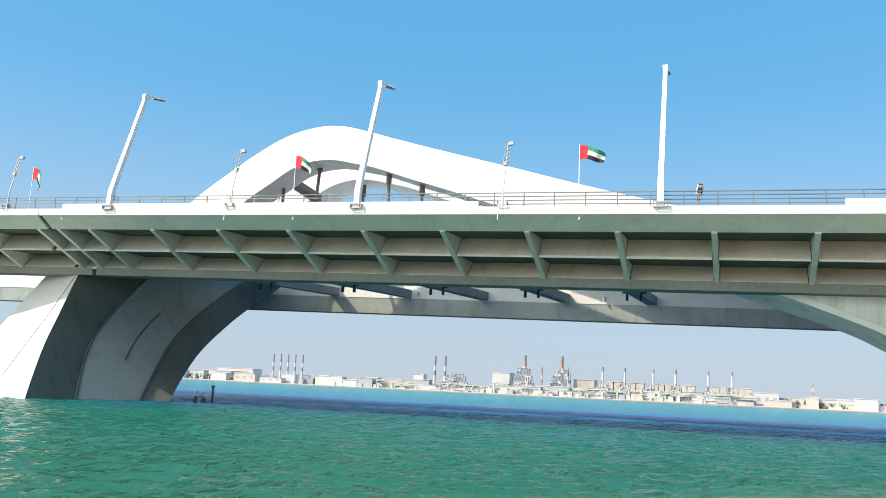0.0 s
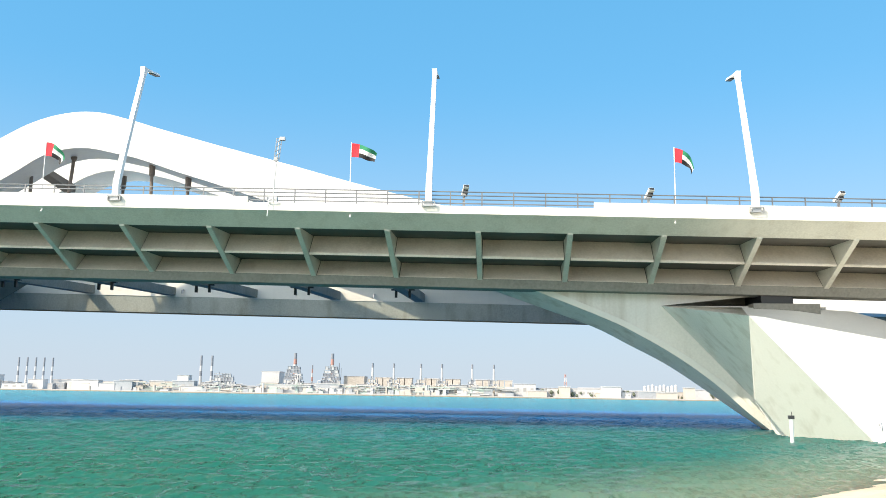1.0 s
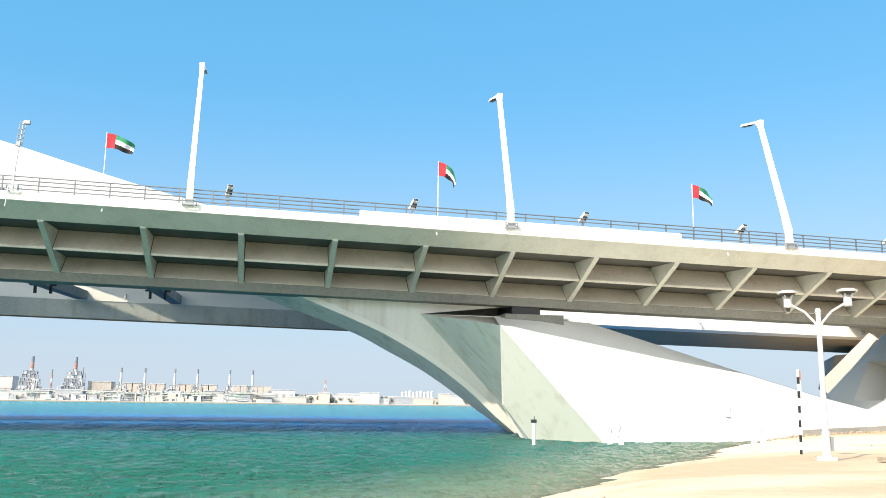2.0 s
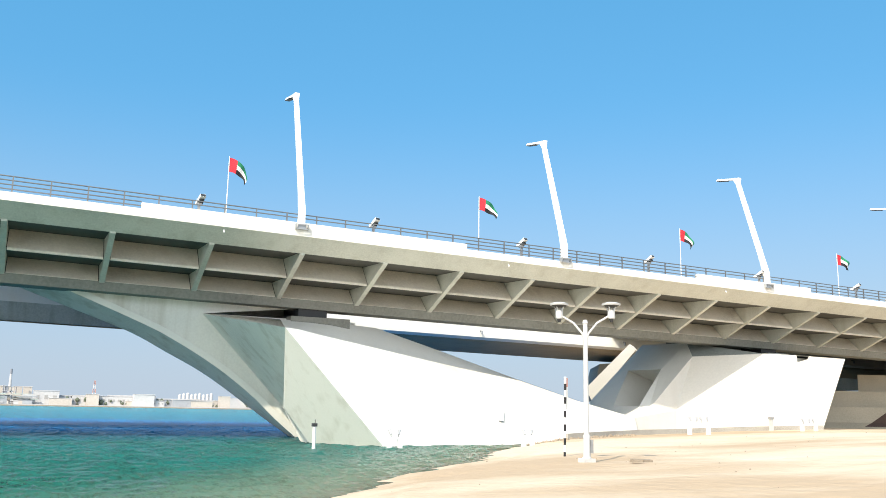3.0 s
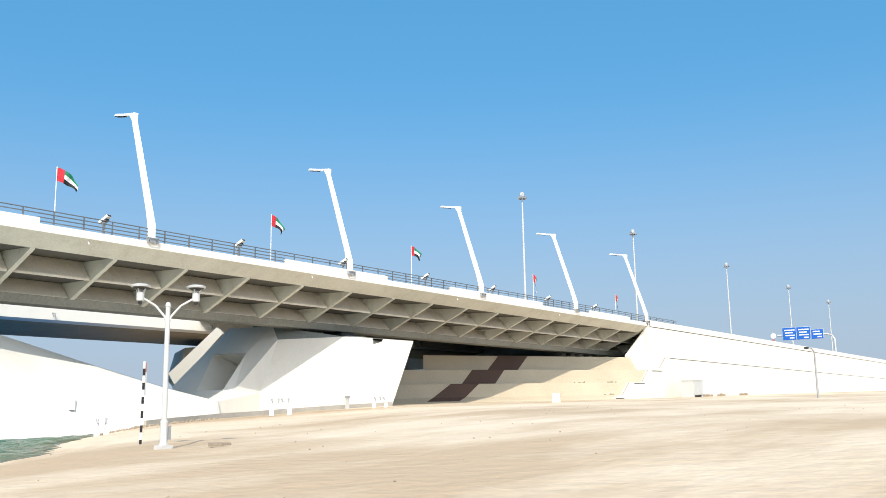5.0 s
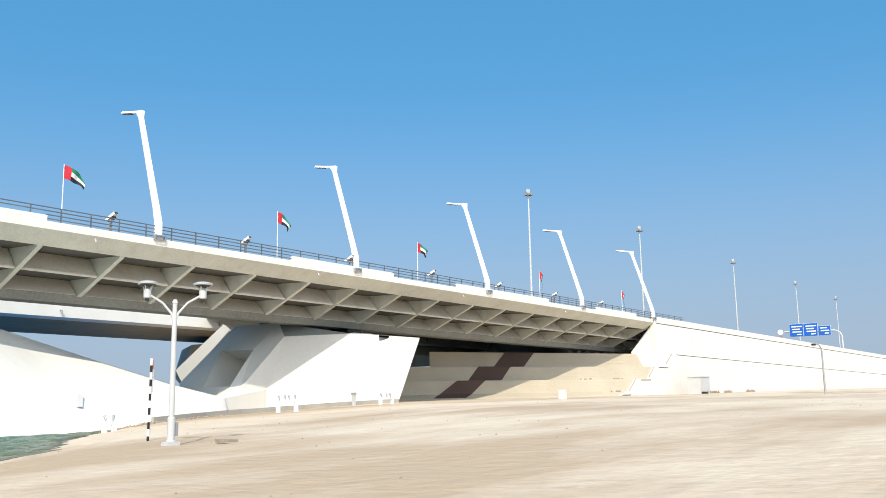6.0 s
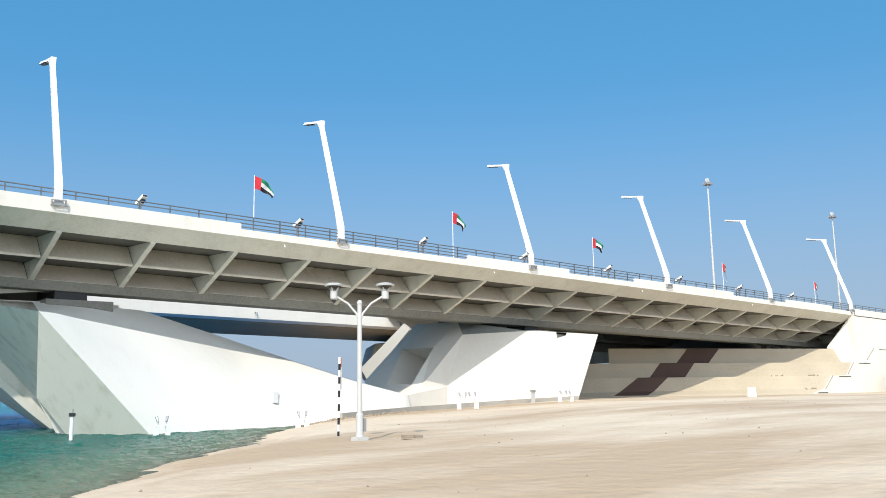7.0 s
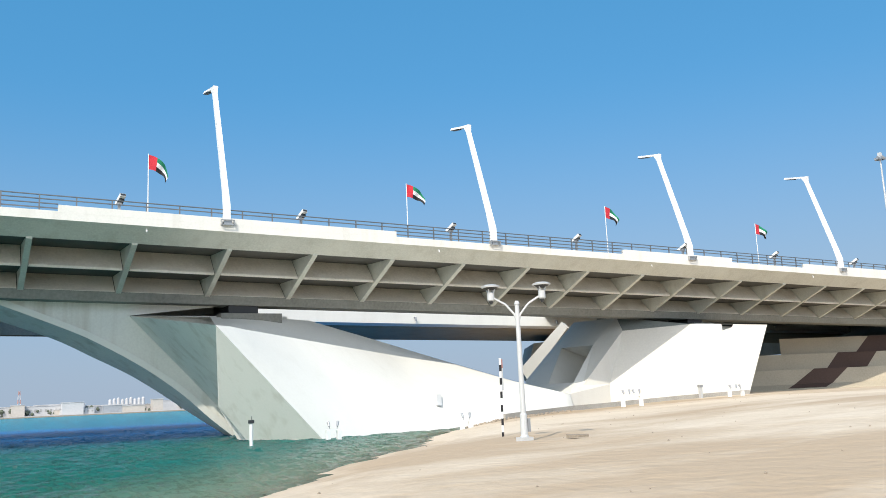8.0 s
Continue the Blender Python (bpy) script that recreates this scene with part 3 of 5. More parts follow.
prow, toe, q = (15.4, 57.0, 7.7), (18.9, 61.9, 0.0), (22.4, 56.4, 0.0)
prow_mid = (17.0, 62.0, 2.4)
edge = [prow, on_ray((17.3, 60.5, 7.95), 57.8), on_ray((20.1, 65.0, 8.06), 59.4), on_ray((24.2, 68.5, 7.85), 62.2), on_ray((29.2, 69.0, 7.05), 65.2), (34.8, 69.7, 6.2), (41.0, 70, 5.3), (46.2, 68, 3.5), (50.9, 66, 2.14), (54.5, 70.6, 2.12)]
base = [q, (24.0, 56.9, 0.0), (26.0, 57.4, 0.0), (28.0, 58.0, 0.0), (31.0, 58.8, 0.0), (35.0, 59.8, 0.0), (40.0, 61.2, 0.3), (45.8, 63.6, 1.2), (50.5, 65.2, 1.2), (54.3, 70.3, 0.9)]
ridge = [(18.2, 69, 9.45), (21.0, 70.3, 9.55), (23.5, 71.3, 9.62), (25.4, 72, 9.64), (28.0, 73, 9.6), (33.1, 73, 8.2), (41.1, 70.3, 5.38), (46.3, 68.3, 3.56), (51.0, 66.3, 2.2), (54.6, 70.8, 2.16)]
step_back = [on_ray(p, 63.7 + (15.9 - p[2]) / 1.344) for p in edge]
ridge = [on_ray(p, max(p[1], e[1] + 2.0)) for p, e in zip(ridge, step_back)]
edge, base, ridge, step_back = ([tuple(Vector(a).lerp(Vector(b), j / 4)) for a, b in zip(l, l[1:]) for j in range(4)] + [l[-1]] for l in (edge, base, ridge, step_back))
m = len(edge)


def between(a, b, k):
    return tuple(p + (r - p) * k for p, r in zip(a, b))


ROWS_A = 6
wall = [between(e, b, k / ROWS_A) for k in range(ROWS_A + 1) for e, b in zip(edge, base)] + [(x, y - 0.5, z - 1.0) for x, y, z in base]
part("front_wall", Shape().add(wall, [(k * m + i, k * m + i + 1, k * m + m + i + 1, k * m + m + i) for k in range(ROWS_A + 1) for i in range(m - 1)]), WHITE, pier_a, "lit white front wall", smooth=True)
part("undercut_face", Shape().add([prow, prow_mid, toe, q, (18.9, 61.9, -1), (22.6, 56.0, -1)], [(0, 1, 2, 3), (3, 2, 4, 5)]), TAN_STAIN, pier_a, "tan-streaked undercut face")
slot, heel = (12.8, 73.0, 9.92), (19.9, 72.9, 2.46)
part("prow_side", Shape().add([prow, slot, heel, prow_mid, toe, (18.9, 61.9, -1), (23.0, 73, -1)], [(0, 1, 2), (0, 2, 3), (3, 2, 4), (2, 6, 5, 4)]), STAINED, pier_a)
part("ledge", Shape().add([*edge, *step_back], [(i, i + 1, m + i + 1, m + i) for i in range(m - 1)]), WHITE, pier_a)
part("bevel_face", Shape().add([between(e, r, k / 4) for k in range(5) for e, r in zip(step_back, ridge)], [(k * m + i, k * m + i + 1, k * m + m + i + 1, k * m + m + i) for k in range(4) for i in range(m - 1)]), WHITE, pier_a)
back_r = [(x + 3, 84, z) for x, y, z in ridge]
part("top_face", Shape().add([(12.5, 73, 9.96), (26, 84, 9.96), *ridge, *back_r], [(0, 1, m + 2, 2)] + [(2 + i, 3 + i, m + 3 + i, m + 2 + i) for i in range(m - 1)]), WHITE, pier_a)
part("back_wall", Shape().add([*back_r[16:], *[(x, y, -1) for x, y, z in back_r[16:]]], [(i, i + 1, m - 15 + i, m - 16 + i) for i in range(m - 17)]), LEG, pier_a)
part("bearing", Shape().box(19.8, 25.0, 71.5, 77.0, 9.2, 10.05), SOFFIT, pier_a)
# added dark block, keeps the slot under the deck looking shaded
part("shade_infill", Shape().prism([(77, 10.0), (82, 10.0), (82, 12.3), (77, 11.8)], 13.5, 22.8), SOFFIT, pier_a)
part("bearing_plate", Shape().box(20.5, 23.0, 71.8, 76.5, 10.05, 11.6), DARK, pier_a)
hatch = [(x + 0.9 * z, d + 1.6 * z, z) for d in (-0.05, 0.3) for x, z in ((-0.2, -0.45), (0.2, -0.45), (0.2, 0.45), (-0.2, 0.45))]
part("access_hatch", Shape().add(hatch, [(0, 1, 2, 3), (7, 6, 5, 4), (0, 4, 5, 1), (1, 5, 6, 2), (2, 6, 7, 3), (3, 7, 4, 0)]), POST, pier_a).location = (35.2, 62.95, 2.2)

# ---- the pier on the beach ----
pier_b = thing("bridge_pier", label="white angular concrete pier with a recessed niche on the sand", category="bridge pier", kind="structure")
N0, N1 = on_ray((50.9, 66, 2.14), 70.4), on_ray((55.65, 70, 2.93), 71.5)
M0 = on_ray((58.3, 69.0, 2.92), 72.0)
E1, E2 = (65.9, 76, 10.33), on_ray((61.94, 70.62, 8.41), 73.0)
PT, PN, PR, PB = (68.7, 67.5, 8.83), (72.2, 65.9, 8.7), (76.34, 64.08, 8.45), (74.2, 65.6, 1.1)
FL, FR = (60.7, 71.9, 1.0), (73.9, 65.7, 0.2)
FM = (65.6, 69.0, 1.05)
NOTCH = [(71.7, 66.1, 8.72), (71.75, 66.1, 8.0), (72.8, 65.7, 8.35), (72.9, 65.6, 8.66)]
part("cream_face", Shape().add([M0, E2, PT, FM, FL, (60.7, 71.9, 0.2), (65.6, 69.0, 0.2)], [(0, 1, 2), (0, 2, 3, 4), (4, 3, 6, 5)]), ABUT, pier_b, "cream facet")
part("front_face", Shape().add([PT, *NOTCH, PR, PB, FM, FR, (65.6, 69.0, 0.2)], [(0, 1, 2, 7), (2, 3, 6, 7), (3, 4, 5, 6), (7, 6, 8, 9)]), WHITE, pier_b, "white facet with a bearing notch")
part("plinth_face", Shape().add([N0, N1, M0, FL, (54.2, 70.3, 1.1), (60.7, 71.9, 0.2), (54.2, 70.3, 0.2)], [(0, 1, 2), (0, 2, 3, 4), (4, 3, 5, 6)]), WHITE, pier_b)
part("corner_face", Shape().add([N1, E1, E2, M0], [(0, 1, 2), (0, 2, 3)]), WHITE, pier_b)
# the side face towards the water, with the niche cut through
LB, LT, L2 = (55.98, 80, 2.96), (66.5, 84.5, 10.6), (57.1, 82, 3.74)
n1, n2, n3, n4 = (61.69, 75.31, 7.25), (56.16, 72.11, 3.26), (56.27, 76.59, 3.24), (62.0, 81.37, 7.35)


def inward(p, d=4.2):
    return (p[0] + 0.9 * d, p[1], p[2] - 0.3 * d)


part("side_face", Shape().add([N0, N1, E1, LT, L2, LB, n1, n2, n3, n4], [(0, 1, 7, 8, 5), (1, 2, 6, 7), (2, 3, 9, 6), (3, 4, 5, 8, 9)]), WHITE, pier_b)
part("niche", Shape().add([n1, n2, n3, n4, *[inward(p) for p in (n1, n2, n3, n4)]], [(0, 1, 5, 4), (1, 2, 6, 5), (2, 3, 7, 6), (3, 0, 4, 7), (4, 5, 6, 7)]), WHITE, pier_b, "recessed niche")
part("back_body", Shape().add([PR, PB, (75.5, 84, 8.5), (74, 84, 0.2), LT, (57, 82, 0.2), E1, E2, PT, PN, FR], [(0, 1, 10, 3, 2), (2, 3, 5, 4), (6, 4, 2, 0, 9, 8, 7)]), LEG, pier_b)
part("bearing_shelf", Shape().box(71.6, 74.0, 66.5, 68.5, 7.4, 8.5), WHITE, pier_b)
part("bearing", Shape().box(72.4, 75.4, 70.6, 75.0, 8.45, 9.25), WHITE, pier_b)
# same added dark fill behind this pier's bearing slot
part("shade_infill", Shape().prism([(76, 8.4), (82, 8.4), (82, 11.2), (76, 10.9)], 68.0, 74.5), SOFFIT, pier_b)
part("bearing_plate", Shape().box(72.8, 75.0, 72.0, 75.0, 9.25, 10.6), DARK, pier_b)
far_pier = thing("bridge_pier", label="dark angular pier of the second deck", category="bridge pier", kind="structure")
FAR_STRUT = [(67.6, 98.0, 5.7), (68.7, 98.0, 4.0), (76.0, 98.0, 11.2), (75.0, 98.0, 12.0)]
FAR_LEG = [(80.0, 112.0, 10.0), (87.4, 112.0, 10.7), (81.0, 112.0, 3.2), (78.6, 112.0, 5.6)]
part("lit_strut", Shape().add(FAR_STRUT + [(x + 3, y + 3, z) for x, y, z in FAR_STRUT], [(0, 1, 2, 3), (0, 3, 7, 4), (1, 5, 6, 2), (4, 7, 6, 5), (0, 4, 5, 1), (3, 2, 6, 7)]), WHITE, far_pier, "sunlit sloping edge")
# body in the darkened concrete: the far deck's shade is in its colour
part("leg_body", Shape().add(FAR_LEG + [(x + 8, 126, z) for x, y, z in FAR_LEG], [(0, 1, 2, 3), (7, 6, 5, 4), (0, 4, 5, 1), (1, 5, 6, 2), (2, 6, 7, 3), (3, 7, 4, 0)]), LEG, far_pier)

# ---- abutment, wing wall and terraced slope ----
abut = thing("abutment_wall", label="cream concrete abutment and long wing wall", category="retaining wall", kind="structure")
WALL_Y, CORNER = 63.3, 136.3


def wall_top(x):
    return 16.6 - GRADE * x


# where the terraces meet the wall: (x, z) of each break, from the toe kerb up to the berm
PROFILE = [(121.6, 0.2), (121.7, 0.9), (123.3, 1.45), (125.8, 1.95), (128.3, 3.82), (133.1, 3.84), (135.25, 5.85), (140.0, 5.87), (142.45, 8.05)]
flank = [(x, z) for x, z in PROFILE if x < CORNER] + [(CORNER, 5.9), (CORNER, wall_top(CORNER)), (170.0, wall_top(170)), (430.0, wall_top(430)), (430.0, 0.2)]
n = len(flank)
part("wing_wall", Shape().add([(x, y, z) for y in (WALL_Y, WALL_Y + 0.8) for x, z in flank], [tuple(range(n)), tuple(range(n, 2 * n))[::-1]] + [(k, (k + 1) % n, n + (k + 1) % n, n + k) for k in range(n)]), ABUT, abut)
EW = [(CORNER + 0.01, WALL_Y + 0.01, 5.8), (134.8, 67.0, 5.8), (134.8, 67.0, 8.4), (136.6, 63.9, 12.9), (CORNER + 0.01, WALL_Y + 0.01, 14.1), (148.0, 64.0, 13.0), (148.0, 72.0, 8.4), (148.0, 72.0, 5.8)]
part("end_wall", Shape().add(EW, [(0, 1, 2, 3, 4), (2, 6, 5, 3), (1, 7, 6, 2)]), ABUT, abut, "slanting end face of the wall")
coping = Shape()
coping.add([(x, WALL_Y - d, wall_top(x) + z) for x in (CORNER, 430.0) for d, z in ((0.06, -1.0), (0.06, 0.02), (-0.85, 0.02), (-0.85, -1.0))], [(0, 1, 5, 4), (1, 2, 6, 5), (2, 3, 7, 6), (3, 0, 4, 7), (0, 3, 2, 1), (4, 5, 6, 7)])
part("coping", coping, PARAPET, abut, "smooth white coping band")
for x0, off, dz in ((137.0, 1.12, 0.10), (144.4, 6.1, 0.10)):
    part("wall_joint", Shape().add([(x, WALL_Y - d, wall_top(x) - off + z) for x in (x0, 430.0) for d, z in ((0.02, 0), (0.02, dz), (-0.05, dz), (-0.05, 0))], [(0, 1, 5, 4), (1, 2, 6, 5), (2, 3, 7, 6), (3, 0, 4, 7)]), JOINT, abut)
part("expansion_joint", Shape().box(CORNER + 0.5, CORNER + 0.62, WALL_Y - 0.08, WALL_Y, wall_top(CORNER) - 1.0, wall_top(CORNER) + 0.03), JOINT, abut)
# faint courses of rendered blocks, each a shallow slab on the wall
tile = Shape().box(0.008, 3.592, -0.02, 0.05, 0.006, 1.194).mesh("block", ABUT)
for row in range(11):
    z = 0.9 + 1.2 * row
    for col in range(30):
        x = 144.6 + 3.6 * col + (1.8 if row % 2 else 0)
        lo, hi = wall_top(x + 3.6) - 6.1, wall_top(x + 3.6) - 1.15
        if col < 26 and (z + 1.2 < lo or (lo + 0.12 < z and z + 1.2 < hi)):
            part("block", tile, ABUT, abut).location = (x, WALL_Y, z)
part("road_fill", Shape().add([(140, 64.3, 13.0), (430, 64.3, 7.8), (430, 140, 7.8), (140, 140, 13.0)], [(0, 1, 2, 3)]), ROAD, abut)
# dark strips put in for thin ledge shadows at the terrace ends, thin lines up the risers
for x0, x1, z in ((123.5, 126.4, 1.36), (130.2, 134.0, 3.66), (137.1, 140.8, 5.70)):
    part("ledge_shadow", Shape().box(x0, x1, WALL_Y - 0.03, WALL_Y + 0.02, z - 0.07, z + 0.07), JOINT, abut)
for (ax, az), (bx, bz) in (((125.8, 1.95), (128.3, 3.82)), ((133.1, 4.10), (135.25, 5.85)), ((139.9, 6.3), (142.45, 8.05))):
    part("riser_edge", Shape().tube([(ax, WALL_Y - 0.02, az), (bx, WALL_Y - 0.02, bz)], 0.06, 5), STONE, abut)

slope = thing("paved_slope", label="cream terraced embankment slope with a brown stepped band", category="slope", kind="structure")
ALONG = Vector((-0.935, 0.355))


def terrace(k, s):
    """A point of the profile's break k, s metres along the slope from the wing wall."""
    x, z = PROFILE[k]
    p = Vector((x, WALL_Y + 0.3)) + ALONG * s
    return Vector((p.x, p.y, z))


def along_at(k, bearing):
    """How far along the slope its break k is met at a bearing (degrees from +Y) from the beach."""
    t = math.tan(radians(bearing))
    return (PROFILE[k][0] - t * (WALL_Y + 0.3)) / (0.935 + 0.355 * t)


n = len(PROFILE)
reach = [60.0] * 7 + [along_at(7, 50.6), along_at(8, 50.6)]
for k in range(n - 1):
    name, mat = (("toe_kerb", STONE) if k == 0 else ("toe_kerb", SLOPE) if k == 1 else ("riser", SLOPE) if k in (3, 5, 7) else ("bench", SLOPE))
    r0, r1 = (60.0, 60.0) if k == 6 else (reach[k], reach[k + 1])
    part(name, Shape().add([terrace(k, 0), terrace(k, r0), terrace(k + 1, r1), terrace(k + 1, 0)], [(0, 1, 2, 3)]), mat, slope)
end_a, end_b = terrace(7, reach[7]), terrace(8, reach[8])
part("berm", Shape().add([terrace(8, 0), end_b, end_b + Vector((55, 45, 0)), (190, 140, 8.05), (190, 64.2, 8.05)], [(0, 1, 2, 3, 4)]), SLOPE, slope)
part("berm_end", Shape().add([end_a, end_b, end_b + Vector((55, 45, 0)), end_b + Vector((55, 45, -3)), end_a + Vector((0, 0, -0.5))], [(0, 1, 2, 3, 4)]), SLOPE, slope)
part("far_bank", Shape().box(128, 210, 134, 140, 0.0, 6.6), SLOPE, slope)
part("abutment_seat", Shape().box(149, 152, 66.5, 140, 8.0, 13.0), SOFFIT, slope)
for k in range(6):
    part("bearing_stub", Shape().box(126 + 2.4 * k, 127.3 + 2.4 * k, 74.0 - 0.35 * k, 75.4 - 0.35 * k, 8.05, 9.4), SOFFIT, slope)


def on_line(k, bearing):
    return terrace(k, along_at(k, bearing)) - Vector((0.355, 0.935, 0)) * 0.05 + Vector((0, 0, 0.04))


BAND = [(2, 50.8, 52.9), (3, 51.2, 53.3), (4, 52.36, 54.2), (5, 53.08, 55.24), (6, 53.76, 55.85), (7, 54.75, 56.7), (8, 55.49, 57.38)]
for (k, a, b), (j, c, d) in zip(BAND, BAND[1:]):
    part("brown_step", Shape().add([on_line(k, a), on_line(k, b), on_line(j, d), on_line(j, c)], [(0, 1, 2, 3)]), BROWN, slope)
# courses of paving slabs on the lit part of the risers
for k in (3, 5, 7):
    for i in range(1, 4):
        a, b = terrace(k, 0.4).lerp(terrace(k + 1, 0.4), i / 4), terrace(k, 22).lerp(terrace(k + 1, 22), i / 4)
        part("course_joint", Shape().tube([a, b], 0.012, 4), SLOPE, slope)
litter = Shape()
rp = random.Random(8)
for s0, k in ((12.5, 5), (5.6, 5), (2.0, 3)):
    for i in range(9):
        p = terrace(k, s0 + rp.uniform(-1.2, 1.2)).lerp(terrace(k - 1, s0), rp.uniform(0.0, 0.25))
        r = rp.uniform(0.06, 0.17)
        litter.tube([p + Vector((-r, 0, 0)), p + Vector((0, 0, r * 0.7)), p + Vector((r, 0, 0.02))], [r * 0.4, r * 0.8, r * 0.3], 5)
tagged(part("debris", litter, STONE), "small heaps of dark debris on the terraces", "debris", kind="stuff")


# ---- lamp posts on the parapet ----
def lamp_post():
    t = thing("lamp_post", label="white leaning street lamp post on the bridge parapet", category="lamp post", group="bridge lamp posts")
    shaft = Shape()
    path, wide = [(0, -0.1), (0.02, 1.3), (0.4, 2.6), (3.2, 11.1), (3.4, 11.75)], [(0.26, 0.24), (0.25, 0.23), (0.23, 0.2), (0.2, 0.16), (0.42, 0.2)]
    v = []
    for (y, z), (a, b) in zip(path, wide):
        v += [(-b, y - a, z), (b, y - a, z), (b, y + a, z), (-b, y + a, z)]
    k = len(path)
    shaft.add(v, [(i * 4 + j, i * 4 + (j + 1) % 4, i * 4 + 4 + (j + 1) % 4, i * 4 + 4 + j) for i in range(k - 1) for j in range(4)] + [(3, 2, 1, 0), tuple(4 * k - 4 + j for j in range(4))])
    part("shaft", shaft, LAMP_WHITE, t)
    part("arm", Shape().add([(-0.16, 3.1, 11.5), (0.16, 3.1, 11.5), (0.12, 5.2, 11.95), (-0.12, 5.2, 11.95), (-0.16, 3.1, 11.75), (0.16, 3.1, 11.75), (0.12, 5.2, 12.1), (-0.12, 5.2, 12.1)],
         [(3, 2, 1, 0), (4, 5, 6, 7), (0, 1, 5, 4), (1, 2, 6, 5), (2, 3, 7, 6), (3, 0, 4, 7)]), LAMP_WHITE, t)
    part("lamp_head", Shape().add([(-0.22, 4.5, 11.78), (0.22, 4.5, 11.78), (0.2, 6.2, 12.1), (-0.2, 6.2, 12.1), (-0.14, 4.6, 11.99), (0.14, 4.6, 11.99), (0.12, 6.1, 12.3), (-0.12, 6.1, 12.3)],
         [(3, 2, 1, 0), (4, 5, 6, 7), (0, 1, 5, 4), (1, 2, 6, 5), (2, 3, 7, 6), (3, 0, 4, 7)]), LAMP_WHITE, t)
    part("lamp_glass", Shape().add([(-0.2, 4.75, 11.76), (0.2, 4.75, 11.76), (0.19, 6.1, 12.02), (-0.19, 6.1, 12.02), (-0.2, 4.75, 11.84), (0.2, 4.75, 11.84), (0.19, 6.1, 12.09), (-0.19, 6.1, 12.09)],
         [(3, 2, 1, 0), (4, 5, 6, 7), (0, 1, 5, 4), (1, 2, 6, 5), (2, 3, 7, 6), (3, 0, 4, 7)]), DARK, t, "dark lamp glass")
    cage = Shape().box(-0.5, 0.5, -0.42, -0.36, 0.1, 0.16).box(-0.5, 0.5, -0.42, -0.36, -0.25, -0.2).box(-0.5, -0.45, -0.42, 0.0, -0.25, 0.16).box(0.45, 0.5, -0.42, 0.0, -0.25, 0.16).box(-0.3, 0.3, -0.3, 0.1, -0.2, 0.12)
    part("foot_bracket", cage, GREY, t)
    return t


LAMPS = [-54.3, -29.8, -5.8, 18.0, 41.7, 65.4, 89.0, 112.7, 136.4]
proto = lamp_post()
for k, u in enumerate(LAMPS):
    m = pose(u, FRONT + 0.1, deck_z(u, 16.3))
    if k:
        copy_thing(proto, m)
    else:
        proto.matrix_basis = m


# ---- flags ----
def flag(u, z_top, droop, seed, behind=0.0, scale=1.0):
    """A flag of a red hoist band and three stripes, blown along the bridge."""
    r = random.Random(seed)
    y, base = 67.6, deck_z(u, 16.05)
    t = thing("flag", (u, y, base), label="red, green, white and black striped flag on a thin white pole", category="flag", group="bridge flags")
    h = z_top - base
    part("pole", Shape().tube([(0, 0, 0), (0, 0, h)], [0.05, 0.035], 6), LAMP_WHITE, t)
    length, height, ph = 2.25 * scale, 1.15 * scale, r.random() * 6

    def cloth(a0, a1, b0, b1):
        na, nb, s = max(2, int((a1 - a0) * 14)), max(1, int((b1 - b0) * 6)), Shape()
        pts = []
        for j in range(nb + 1):
            for i in range(na + 1):
                a, b = a0 + (a1 - a0) * i / na, b0 + (b1 - b0) * j / nb
                fall = droop * a ** 0.7
                x = length * a * math.cos(0.85 * fall) + 0.25 * (0.5 - b) * fall
                pts.append((x + 0.03, 0.2 * a * math.sin(8 * a + ph + 2.5 * b), h - 0.08 - height * b * (1 - 0.5 * a * min(1, fall)) - length * a * 0.62 * fall + 0.07 * a * math.sin(9 * a + ph)))
        return s.add(pts, [(j * (na + 1) + i, j * (na + 1) + i + 1, (j + 1) * (na + 1) + i + 1, (j + 1) * (na + 1) + i) for j in range(nb) for i in range(na)])

    for nm, box_, mat in (("hoist_band", (0, 0.28, 0, 1), RED), ("green_stripe", (0.28, 1, 0, 0.333), GREEN), ("white_stripe", (0.28, 1, 0.333, 0.667), FWHITE), ("black_stripe", (0.28, 1, 0.667, 1), BLACK)):
        part(nm, cloth(*box_), mat, t, smooth=True)


for i, (u, z, d) in enumerate(((-67.6, 22.6, 1.4), (-38.0, 22.6, 1.0), (-12.5, 22.4, 0.6), (13.1, 21.9, 1.1), (35.4, 21.4, 0.8), (58.2, 20.9, 0.95), (80.3, 20.4, 0.7), (107.8, 19.6, 1.6), (133.5, 18.7, 1.6))):
    flag(u, z, d, i)


